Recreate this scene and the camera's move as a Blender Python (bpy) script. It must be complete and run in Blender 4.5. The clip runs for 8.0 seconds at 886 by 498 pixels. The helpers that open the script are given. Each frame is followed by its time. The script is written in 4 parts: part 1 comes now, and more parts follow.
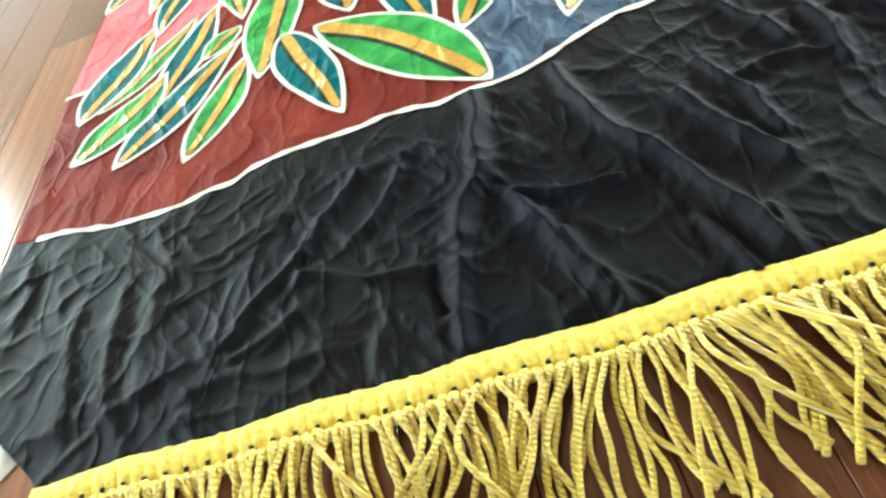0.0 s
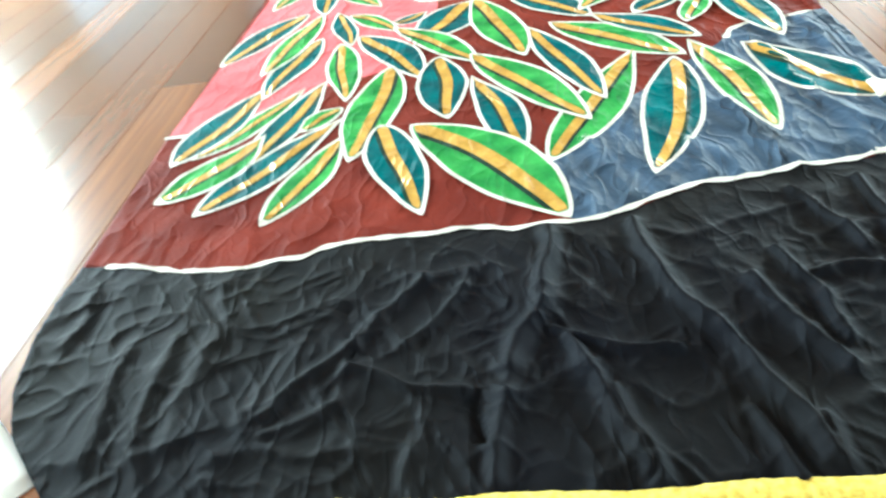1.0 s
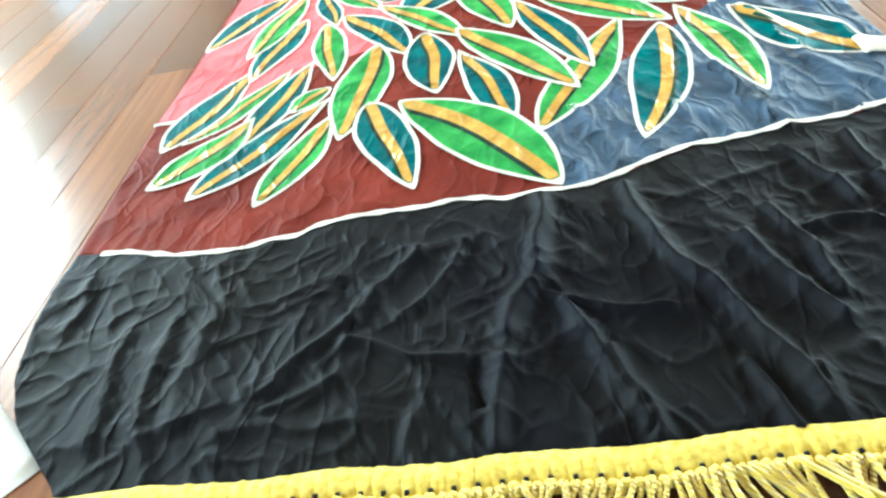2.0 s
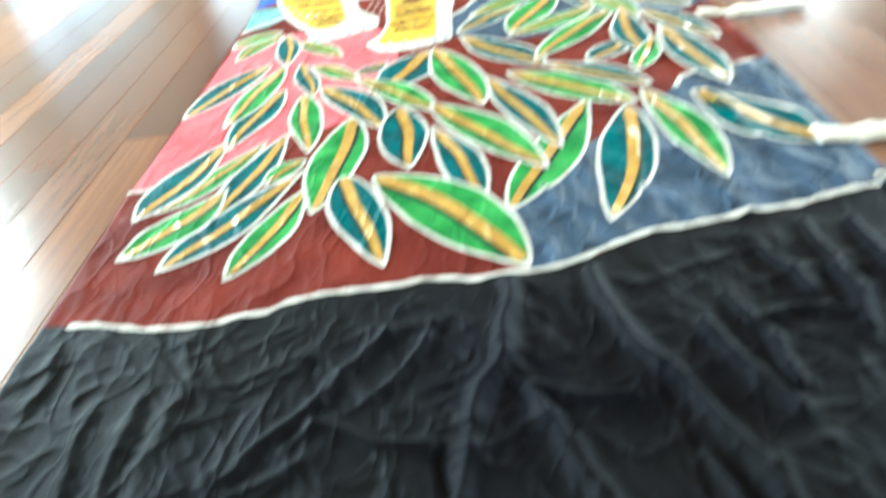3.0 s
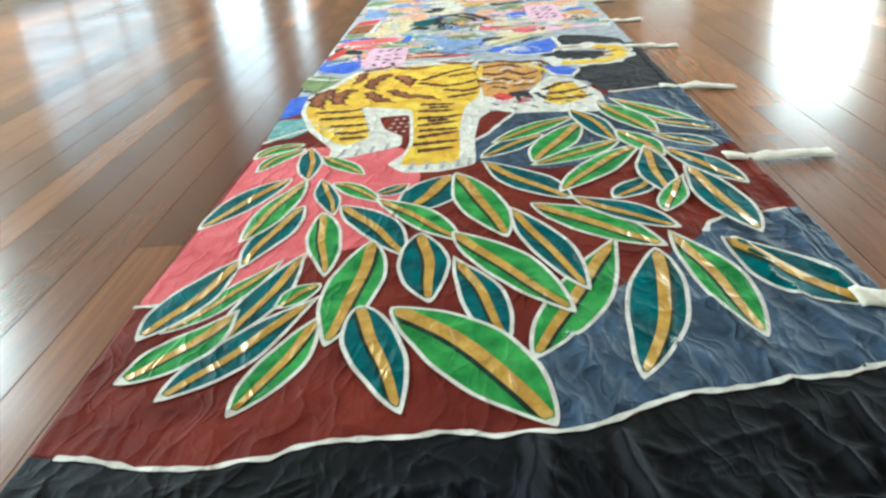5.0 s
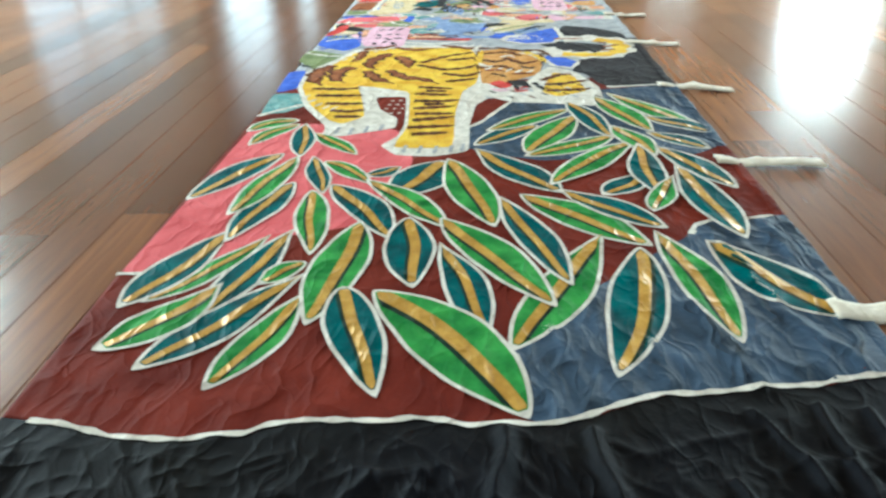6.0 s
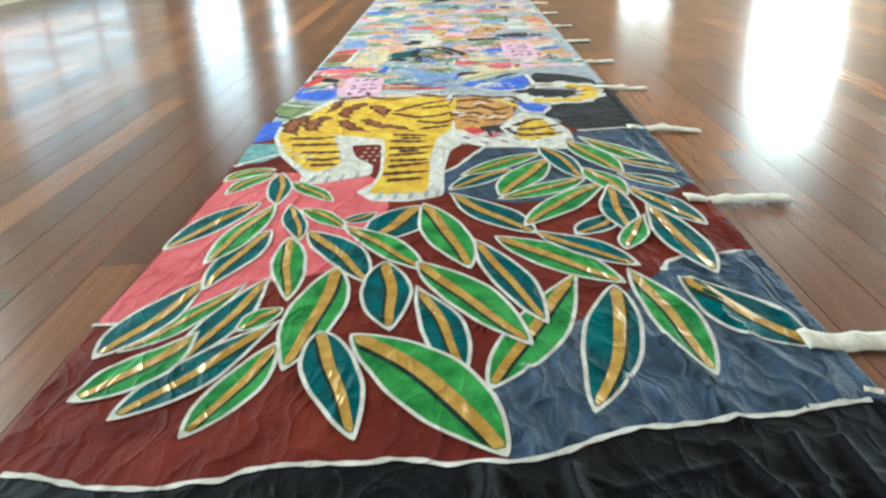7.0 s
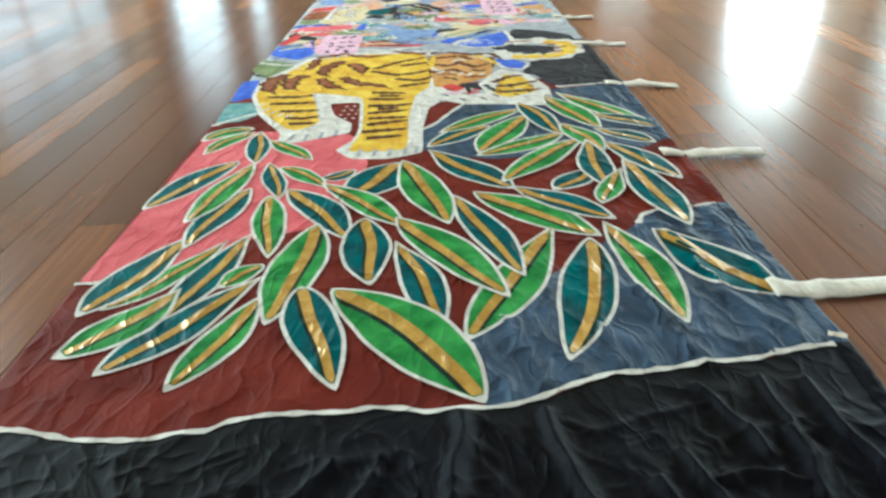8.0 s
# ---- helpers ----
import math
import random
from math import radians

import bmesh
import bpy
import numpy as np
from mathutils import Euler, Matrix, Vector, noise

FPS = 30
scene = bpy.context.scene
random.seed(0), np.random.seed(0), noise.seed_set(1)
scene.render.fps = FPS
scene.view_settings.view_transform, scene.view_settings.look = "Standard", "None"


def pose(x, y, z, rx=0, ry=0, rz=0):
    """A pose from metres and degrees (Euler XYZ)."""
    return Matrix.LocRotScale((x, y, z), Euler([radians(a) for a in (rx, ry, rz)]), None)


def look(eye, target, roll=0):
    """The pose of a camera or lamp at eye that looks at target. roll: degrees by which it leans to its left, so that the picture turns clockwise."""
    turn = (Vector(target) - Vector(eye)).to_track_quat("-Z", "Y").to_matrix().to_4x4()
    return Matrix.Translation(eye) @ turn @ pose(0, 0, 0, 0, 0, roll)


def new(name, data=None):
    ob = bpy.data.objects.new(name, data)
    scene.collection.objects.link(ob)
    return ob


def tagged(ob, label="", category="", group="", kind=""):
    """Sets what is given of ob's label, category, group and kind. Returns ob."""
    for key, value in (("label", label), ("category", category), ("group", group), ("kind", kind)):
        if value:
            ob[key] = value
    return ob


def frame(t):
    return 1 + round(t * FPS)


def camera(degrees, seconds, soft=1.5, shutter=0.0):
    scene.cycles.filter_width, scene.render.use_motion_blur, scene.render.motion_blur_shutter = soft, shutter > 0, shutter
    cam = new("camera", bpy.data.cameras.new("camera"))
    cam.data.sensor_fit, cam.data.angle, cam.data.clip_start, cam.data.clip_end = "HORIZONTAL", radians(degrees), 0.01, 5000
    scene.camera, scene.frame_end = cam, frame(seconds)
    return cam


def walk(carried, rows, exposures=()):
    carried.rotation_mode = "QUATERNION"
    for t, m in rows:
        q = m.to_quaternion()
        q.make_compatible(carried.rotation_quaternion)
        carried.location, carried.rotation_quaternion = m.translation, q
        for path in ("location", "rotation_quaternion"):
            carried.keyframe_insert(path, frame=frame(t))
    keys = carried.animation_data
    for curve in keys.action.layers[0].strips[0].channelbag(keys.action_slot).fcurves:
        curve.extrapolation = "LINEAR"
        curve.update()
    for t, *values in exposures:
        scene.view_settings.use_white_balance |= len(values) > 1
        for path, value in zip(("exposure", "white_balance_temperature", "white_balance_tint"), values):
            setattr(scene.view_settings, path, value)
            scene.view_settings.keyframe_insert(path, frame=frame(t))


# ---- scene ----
cam = camera(59.6, 8.0, soft=2.5, shutter=0.5)
PATH = [
    (0, (0.074, -0.679, 0.428), (-0.123, 0.790, -0.916), -23.2),
    (0.3, (0.076, -0.683, 0.425), (-0.156, 0.787, -0.911), -22.8),
    (0.5, (0.071, -0.684, 0.428), (-0.162, 0.843, -0.842), -20.4),
    (0.7, (0.063, -0.681, 0.436), (-0.165, 0.936, -0.719), -16.4),
    (0.8, (0.059, -0.677, 0.450), (-0.157, 0.954, -0.687), -14.8),
    (1, (0.060, -0.672, 0.460), (-0.182, 0.946, -0.690), -10.5),
    (1.2, (0.061, -0.672, 0.449), (-0.140, 0.929, -0.732), -8.8),
    (1.5, (0.061, -0.677, 0.461), (-0.152, 0.932, -0.708), -10.4),
    (1.7, (0.059, -0.683, 0.452), (-0.166, 0.910, -0.735), -12.6),
    (2.8, (0.068, -0.675, 0.458), (-0.180, 0.935, -0.702), -12.5),
    (3, (0.070, -0.673, 0.480), (-0.082, 0.999, -0.607), -10.0),
    (3.2, (0.075, -0.663, 0.534), (0.013, 1.050, -0.495), -4.7),
    (3.5, (0.057, -0.656, 0.538), (0.071, 1.070, -0.474), -0.7),
    (3.7, (0.056, -0.651, 0.512), (-0.006, 1.130, -0.395), -5.6),
    (4, (0.047, -0.636, 0.521), (0.044, 1.143, -0.393), -1.9),
    (4.2, (0.036, -0.622, 0.512), (-0.028, 1.176, -0.361), -4.2),
    (4.5, (0.039, -0.614, 0.502), (-0.082, 1.181, -0.370), -5.9),
    (5.8, (0.052, -0.611, 0.503), (-0.111, 1.193, -0.344), -4.8),
    (6, (0.052, -0.612, 0.509), (-0.052, 1.167, -0.398), -1.9),
    (6.3, (0.057, -0.616, 0.511), (0.002, 1.181, -0.365), -1.8),
    (6.5, (0.064, -0.620, 0.508), (0.024, 1.200, -0.320), -2.9),
    (7, (0.060, -0.625, 0.507), (0.007, 1.208, -0.291), -2.7),
    (7.5, (0.059, -0.637, 0.508), (-0.005, 1.179, -0.329), -2.4),
    (8, (0.066, -0.642, 0.506), (0.053, 1.148, -0.386), -2.9),
]
EXPOSURES = [(0, 2.48, 6050, -9), (1.0, 2.5, 5650, -10), (1.5, 2.56, 5600, -11), (2.8, 2.56, 5550, -11), (3.5, 1.74, 5550, -11), (4.5, 1.46, 5700, -9), (8, 1.3, 5750, -9)]
walk(cam, [(t, look(eye, target, roll)) for t, eye, target, roll in PATH], EXPOSURES)

from mathutils.geometry import delaunay_2d_cdt

# ---- world and light ----
world = bpy.data.worlds.new("sky")
scene.world = world
world.use_nodes = True
wn, wl = world.node_tree.nodes, world.node_tree.links
sky = wn.new("ShaderNodeTexSky")
sky.sky_type = "NISHITA"
sky.sun_disc = False
sky.sun_elevation = radians(55)
sky.sun_rotation = radians(200)
wl.new(sky.outputs[0], wn["Background"].inputs[0])
wn["Background"].inputs[1].default_value = 0.12


def window_lamp(x, y, z, w, h, rz, watts, tint=(0.93, 0.97, 1.0)):
    """Daylight that enters by an opening of w x h metres; it shines along the turned -y axis."""
    lamp = bpy.data.lights.new("daylight", "AREA")
    lamp.shape, lamp.size, lamp.size_y = "RECTANGLE", w, h
    lamp.energy, lamp.color = watts, tint
    ob = new("daylight", lamp)
    ob.matrix_world = pose(x, y, z, 0, 0, rz) @ pose(0, 0, 0, -90, 0, 0)
    return ob


# ---- materials ----
def rgb(h):
    """Linear colour from a hex code."""
    c = [int(h[i:i + 2], 16) / 255 for i in (0, 2, 4)]
    return tuple(v / 12.92 if v <= 0.04045 else ((v + 0.055) / 1.055) ** 2.4 for v in c)


def material(name):
    m = bpy.data.materials.new(name)
    m.use_nodes = True
    nt = m.node_tree
    return m, nt.nodes, nt.links, nt.nodes["Principled BSDF"]


def blend(nodes, links, fac, a, b):
    n = nodes.new("ShaderNodeMix")
    n.data_type = "RGBA"
    for key, v in ((0, fac), (6, a), (7, b)):
        if isinstance(v, (tuple, list)):
            n.inputs[key].default_value = (*v, 1) if len(v) == 3 else v
        elif isinstance(v, (int, float)):
            n.inputs[key].default_value = v
        else:
            links.new(v, n.inputs[key])
    return n.outputs[2]


def noise_fac(nodes, links, coord, scale, detail, lo, hi, stretch=None):
    tex = nodes.new("ShaderNodeTexNoise")
    tex.inputs["Scale"].default_value, tex.inputs["Detail"].default_value = scale, detail
    if stretch:
        mp = nodes.new("ShaderNodeMapping")
        mp.inputs["Scale"].default_value = stretch
        links.new(coord, mp.inputs[0])
        coord = mp.outputs[0]
    links.new(coord, tex.inputs["Vector"])
    mr = nodes.new("ShaderNodeMapRange")
    mr.inputs[1].default_value, mr.inputs[2].default_value = lo, hi
    links.new(tex.outputs[0], mr.inputs[0])
    return mr.outputs[0], tex.outputs[0]


def bump(nodes, links, height, strength, distance, normal=None):
    b = nodes.new("ShaderNodeBump")
    b.inputs["Strength"].default_value, b.inputs["Distance"].default_value = strength, distance
    links.new(height, b.inputs["Height"])
    if normal:
        links.new(normal, b.inputs["Normal"])
    return b.outputs[0]


def cloth_material(name, light, dark, rough=0.8, sheen=0.05, metallic=0.0, mottle=9.0, crumple=0.6, contrast=(0.35, 0.65), gloss=0.08, streak=0.0, lie=0.25, dye_folds=None):
    """Dyed or painted cotton: two tones in soft blotches, a woven grain and fine crumples."""
    m, nodes, links, p = material(name)
    at = nodes.new("ShaderNodeTexCoord").outputs["Object"]
    drawn = nodes.new("ShaderNodeMapping")
    drawn.inputs["Rotation"].default_value = (0, 0, lie)
    links.new(at, drawn.inputs[0])
    blot, _ = noise_fac(nodes, links, drawn.outputs[0] if dye_folds else at, 1.0 if dye_folds else mottle, 4, *contrast, dye_folds)
    grain, gh = noise_fac(nodes, links, at, 160, 2, 0.25, 0.75)
    c = blend(nodes, links, blot, dark, light)
    c2 = nodes.new("ShaderNodeMix")
    c2.data_type, c2.blend_type = "RGBA", "MULTIPLY"
    c2.inputs[0].default_value = 0.25
    links.new(c, c2.inputs[6])
    g = blend(nodes, links, grain, (0.6, 0.6, 0.6), (1, 1, 1))
    links.new(g, c2.inputs[7])
    links.new(c2.outputs[2], p.inputs["Base Color"])
    p.inputs["Roughness"].default_value = rough
    p.inputs["Metallic"].default_value = metallic
    p.inputs["Sheen Weight"].default_value = sheen
    p.inputs["Specular IOR Level"].default_value = gloss
    bent = nodes.new("ShaderNodeTexNoise")
    bent.inputs["Scale"].default_value, bent.inputs["Detail"].default_value = 9, 2
    links.new(at, bent.inputs["Vector"])
    shove = nodes.new("ShaderNodeVectorMath")
    shove.operation = "MULTIPLY_ADD"
    shove.inputs[1].default_value = (0.06, 0.06, 0)
    links.new(bent.outputs[1], shove.inputs[0])
    links.new(at, shove.inputs[2])
    _, fold = noise_fac(nodes, links, shove.outputs[0], 21, 4, 0, 1, (1, 0.6, 1))
    n0 = None
    for scale, deep, angle, thin in ((5.0, 0.0042, lie, 0.05), (9.5, 0.0034, lie - 0.9, 0.06), (17.0, 0.0022, lie + 0.6, 0.08), (34.0, 0.0011, lie - 0.3, 0.11)):
        warp = nodes.new("ShaderNodeMapping")
        warp.inputs["Rotation"].default_value = (0, 0, angle)
        warp.inputs["Scale"].default_value = (1, 0.45, 0)
        links.new(shove.outputs[0], warp.inputs[0])
        ridge = nodes.new("ShaderNodeTexNoise")
        ridge.inputs["Scale"].default_value, ridge.inputs["Detail"].default_value = scale, 1.0
        links.new(warp.outputs[0], ridge.inputs["Vector"])
        off = nodes.new("ShaderNodeMath")
        off.operation = "SUBTRACT"
        off.inputs[1].default_value = 0.5
        links.new(ridge.outputs[0], off.inputs[0])
        away = nodes.new("ShaderNodeMath")
        away.operation = "ABSOLUTE"
        links.new(off.outputs[0], away.inputs[0])
        pinch = nodes.new("ShaderNodeMapRange")
        pinch.interpolation_type = "SMOOTHERSTEP"
        pinch.inputs[1].default_value, pinch.inputs[2].default_value = -thin, thin
        pinch.inputs[3].default_value, pinch.inputs[4].default_value = 2, 0
        links.new(away.outputs[0], pinch.inputs[0])
        n0 = bump(nodes, links, pinch.outputs[0], crumple, deep, n0)
    if streak:
        turn = nodes.new("ShaderNodeMapping")
        turn.inputs["Rotation"].default_value = (0, 0, lie)
        links.new(at, turn.inputs[0])
        _, pull = noise_fac(nodes, links, turn.outputs[0], 1.0, 2, 0, 1, (34, 6.5, 1))
        n0 = bump(nodes, links, pull, streak, 0.008, n0)
    n1 = bump(nodes, links, fold, crumple, 0.011, n0)
    links.new(bump(nodes, links, gh, 0.25, 0.0008, n1), p.inputs["Normal"])
    return m


# cool window light and warm room fill are put into the two tones
BLACK = cloth_material("black_cotton", (0.0060, 0.0060, 0.0080), (0.0076, 0.0070, 0.0052), 0.65, 0.0, mottle=3, crumple=0.4, gloss=0.065)
# highlights tinted with the blue of the windows' sky
BLACK.node_tree.nodes["Principled BSDF"].inputs["Specular Tint"].default_value = (0.62, 0.74, 1.0, 1)
BROWN = cloth_material("russet_cotton", rgb("7a3024"), rgb("5e2119"), 0.72, 0.0, crumple=0.55, gloss=0.05, streak=0.2, lie=0.28)
# colour streaks: uneven dye plus painted light and dark of the folds
SLATE = cloth_material("slate_cotton", rgb("4a5f78"), rgb("2a3745"), 0.6, 0.0, crumple=1.0, gloss=0.12, streak=0.3, lie=-0.34, dye_folds=(30, 7, 1), contrast=(0.3, 0.72))
SALMON = cloth_material("salmon_cotton", rgb("e06a70"), rgb("cf565c"), 0.75, 0.05)
DARK = cloth_material("dark_paint", rgb("2c2b30"), rgb("1d1c20"), 0.7, 0.02)
WHITE = cloth_material("white_paint", rgb("ece8df"), rgb("cfcabf"), 0.8, 0.0, mottle=45)
GREEN = cloth_material("green_paint", rgb("50a650"), rgb("2a7636"), 0.62, 0.0, mottle=24, streak=0.25)
TEAL = cloth_material("teal_paint", rgb("08666a"), rgb("06444a"), 0.62, 0.0, mottle=24, streak=0.25)
VEIN = cloth_material("vein_paint", rgb("1c3a2a"), rgb("14271f"), 0.6, 0.02)
GOLD = cloth_material("gold_paint", rgb("d2a850"), rgb("b88c3a"), 0.42, 0.0, 0.15, mottle=40, crumple=0.75, gloss=0.28)
YELLOW = cloth_material("ochre_paint", rgb("f0cf4a"), rgb("dca92e"), 0.65, 0.02, mottle=20)
ORANGE = cloth_material("orange_paint", rgb("dba866"), rgb("c58a40"), 0.65, 0.02, mottle=30)
UMBER = cloth_material("umber_paint", rgb("6e3c1c"), rgb("40240f"), 0.65, 0.02, mottle=40)
RUST = cloth_material("rust_paint", rgb("a2643a"), rgb("7a4022"), 0.65, 0.02, mottle=30)
BLUE = cloth_material("blue_paint", rgb("4f74dc"), rgb("3a5cc6"), 0.65, 0.02, mottle=30)
PALEBLUE = cloth_material("pale_blue_paint", rgb("93a9cf"), rgb("7089b5"), 0.65, 0.02, mottle=30)
OLIVE = cloth_material("olive_paint", rgb("8e9a6a"), rgb("6f8056"), 0.65, 0.02, mottle=30)
TEALPALE = cloth_material("pale_teal_paint", rgb("8fb3b0"), rgb("4f8f90"), 0.65, 0.02, mottle=30)
RED = cloth_material("red_paint", rgb("d84a46"), rgb("bd3a36"), 0.65, 0.02, mottle=30)
PINK = cloth_material("pink_paint", rgb("ecc4d6"), rgb("dfb0c6"), 0.7, 0.02, mottle=40)
PEACH = cloth_material("peach_paint", rgb("e6b596"), rgb("d79a78"), 0.7, 0.02, mottle=30)
GREY = cloth_material("grey_paint", rgb("b9bcc0"), rgb("9a9ea4"), 0.7, 0.02, mottle=30)
CREAM = cloth_material("cream_paint", rgb("e3d4ae"), rgb("cdb98c"), 0.7, 0.02, mottle=30)
COTTON = cloth_material("white_cotton_tape", rgb("e9e2d2"), rgb("d2c8b2"), 0.85, 0.2, mottle=40)


def cord_material():
    m, nodes, links, p = material("yellow_cord")
    at = nodes.new("ShaderNodeTexCoord").outputs["Object"]
    wave = nodes.new("ShaderNodeTexWave")
    wave.bands_direction = "DIAGONAL"
    wave.inputs["Scale"].default_value, wave.inputs["Distortion"].default_value = 120, 1.5
    links.new(at, wave.inputs["Vector"])
    rnd = nodes.new("ShaderNodeObjectInfo").outputs["Random"]
    c = blend(nodes, links, rnd, rgb("b08a22"), rgb("e6cc3c"))
    blot, _ = noise_fac(nodes, links, at, 70, 3, 0.3, 0.7)
    c = blend(nodes, links, blot, c, rgb("ead452"))
    # shade in the grooves of the twist, painted into the cord's colour
    c = blend(nodes, links, wave.outputs[1], blend(nodes, links, 0.55, c, rgb("c09a30")), c)
    links.new(c, p.inputs["Base Color"])
    p.inputs["Roughness"].default_value = 0.5
    p.inputs["Sheen Weight"].default_value = 0.3
    links.new(bump(nodes, links, wave.outputs[1], 0.9, 0.0022), p.inputs["Normal"])
    return m


CORD = cord_material()
BRAID = cloth_material("yellow_braid", rgb("efdc72"), rgb("d0b042"), 0.7, 0.1, mottle=170, crumple=0.25, contrast=(0.3, 0.6))


def timber_material(name, random_socket):
    """Polished red-brown hardwood; boards differ in tone."""
    m, nodes, links, p = material(name)
    at = nodes.new("ShaderNodeTexCoord").outputs["Object"]
    if random_socket == "island":
        rnd = nodes.new("ShaderNodeNewGeometry").outputs["Random Per Island"]
    else:
        rnd = nodes.new("ShaderNodeObjectInfo").outputs["Random"]
    shift = nodes.new("ShaderNodeVectorMath")
    shift.operation = "MULTIPLY_ADD"
    comb = nodes.new("ShaderNodeCombineXYZ")
    for i in range(3):
        links.new(rnd, comb.inputs[i])
    shift.inputs[1].default_value = (37, 11, 5)
    links.new(comb.outputs[0], shift.inputs[0])
    links.new(at, shift.inputs[2])
    v = shift.outputs[0]
    ramp = nodes.new("ShaderNodeValToRGB")
    el = ramp.color_ramp.elements
    el[0].color, el[1].color = (*rgb("4e2a1a"), 1), (*rgb("b87440"), 1)
    for pos, col in ((0.3, "623620"), (0.6, "764426"), (0.9, "925a32")):
        e = el.new(pos)
        e.color = (*rgb(col), 1)
    links.new(rnd, ramp.inputs[0])
    streak, sh = noise_fac(nodes, links, v, 5, 6, 0.3, 0.7, (22, 0.9, 1))
    fine, fh = noise_fac(nodes, links, v, 16, 5, 0.35, 0.7, (30, 1.2, 1))
    c = blend(nodes, links, streak, ramp.outputs[0], blend(nodes, links, 0.45, ramp.outputs[0], rgb("2b1710")))
    c = blend(nodes, links, fine, c, blend(nodes, links, 0.25, c, rgb("8c5a38")))
    links.new(c, p.inputs["Base Color"])
    worn, _ = noise_fac(nodes, links, at, 2.2, 4, 0.3, 0.7)
    mr = nodes.new("ShaderNodeMapRange")
    mr.inputs[3].default_value, mr.inputs[4].default_value = 0.18, 0.28
    links.new(worn, mr.inputs[0])
    links.new(mr.outputs[0], p.inputs["Roughness"])
    p.inputs["IOR"].default_value = 1.5
    _, wob = noise_fac(nodes, links, at, 7, 2, 0, 1, (1, 0.25, 1))
    links.new(bump(nodes, links, fh, 0.05, 0.001, bump(nodes, links, wob, 0.12, 0.004)), p.inputs["Normal"])
    return m


BOARD = timber_material("polished_timber_board", "object")
BOARD_REST = timber_material("polished_timber_far", "island")


def plain_material(name, a, b, rough, scale=3.0):
    m, nodes, links, p = material(name)
    at = nodes.new("ShaderNodeTexCoord").outputs["Object"]
    f, h = noise_fac(nodes, links, at, scale, 5, 0.3, 0.7)
    links.new(blend(nodes, links, f, a, b), p.inputs["Base Color"])
    p.inputs["Roughness"].default_value = rough
    _, h2 = noise_fac(nodes, links, at, 90, 3, 0, 1)
    links.new(bump(nodes, links, h2, 0.1, 0.002), p.inputs["Normal"])
    return m


PLASTER = plain_material("cream_plaster", (0.72, 0.66, 0.54), (0.64, 0.58, 0.47), 0.8)
PANELLING = plain_material("tan_timber_panelling", (0.5, 0.35, 0.23), (0.4, 0.27, 0.17), 0.5)
CEILING = plain_material("unseen_dark_ceiling", (0.3, 0.22, 0.15), (0.22, 0.15, 0.1), 0.7)
FRAME = plain_material("white_gloss_paint", (0.75, 0.74, 0.7), (0.68, 0.67, 0.63), 0.4)
SHEET_WHITE = plain_material("plain_white_sheet", (0.86, 0.85, 0.82), (0.8, 0.79, 0.75), 0.7, 20)


# ---- mesh helpers ----
def from_lists(name, verts, faces, mat, smooth=True):
    me = bpy.data.meshes.new(name)
    me.from_pydata([tuple(v) for v in verts], [], [tuple(f) for f in faces])
    me.materials.append(mat)
    me.update()
    if smooth:
        me.polygons.foreach_set("use_smooth", [True] * len(me.polygons))
    return me


def part_mesh(name, me, parent, label=""):
    ob = new(name, me)
    ob.parent = parent
    return tagged(ob, label)


def box_mesh(name, x0, x1, y0, y1, z0, z1, mat, bevel=0.0):
    bm = bmesh.new()
    bmesh.ops.create_cube(bm, size=1)
    for v in bm.verts:
        v.co = ((x0 + x1) / 2 + v.co.x * (x1 - x0), (y0 + y1) / 2 + v.co.y * (y1 - y0), (z0 + z1) / 2 + v.co.z * (z1 - z0))
    if bevel:
        bmesh.ops.bevel(bm, geom=bm.edges[:], offset=bevel, segments=2, affect="EDGES")
    me = bpy.data.meshes.new(name)
    bm.to_mesh(me)
    bm.free()
    me.materials.append(mat)
    return me


# ---- room ----
X0, X1, Y0, Y1, HIGH, THICK = -3.4, 5.4, -3.2, 9.0, 3.2, 0.2


def wall_with_openings(name, along, fixed, lo, hi, openings, mat, label):
    """A thick wall along x or y with openings (start, end, sill, head) cut through it; window parts are added by window()."""
    wall = tagged(new(name), label, "wall", kind="structure")
    cuts = sorted(openings)
    spans, at = [], lo
    for a, b, sill, head in cuts:
        spans += [(at, a, 0, HIGH), (a, b, head, HIGH)] + ([(a, b, 0, sill)] if sill > 0 else [])
        at = b
    spans.append((at, hi, 0, HIGH))
    f0, f1 = fixed
    for a, b, z0, z1 in spans:
        if along == "x":
            me = box_mesh("wall_section", a, b, f0, f1, z0, z1, mat)
        else:
            me = box_mesh("wall_section", f0, f1, a, b, z0, z1, mat)
        part_mesh("wall_section", me, wall)
    return wall


count_windows = [0]


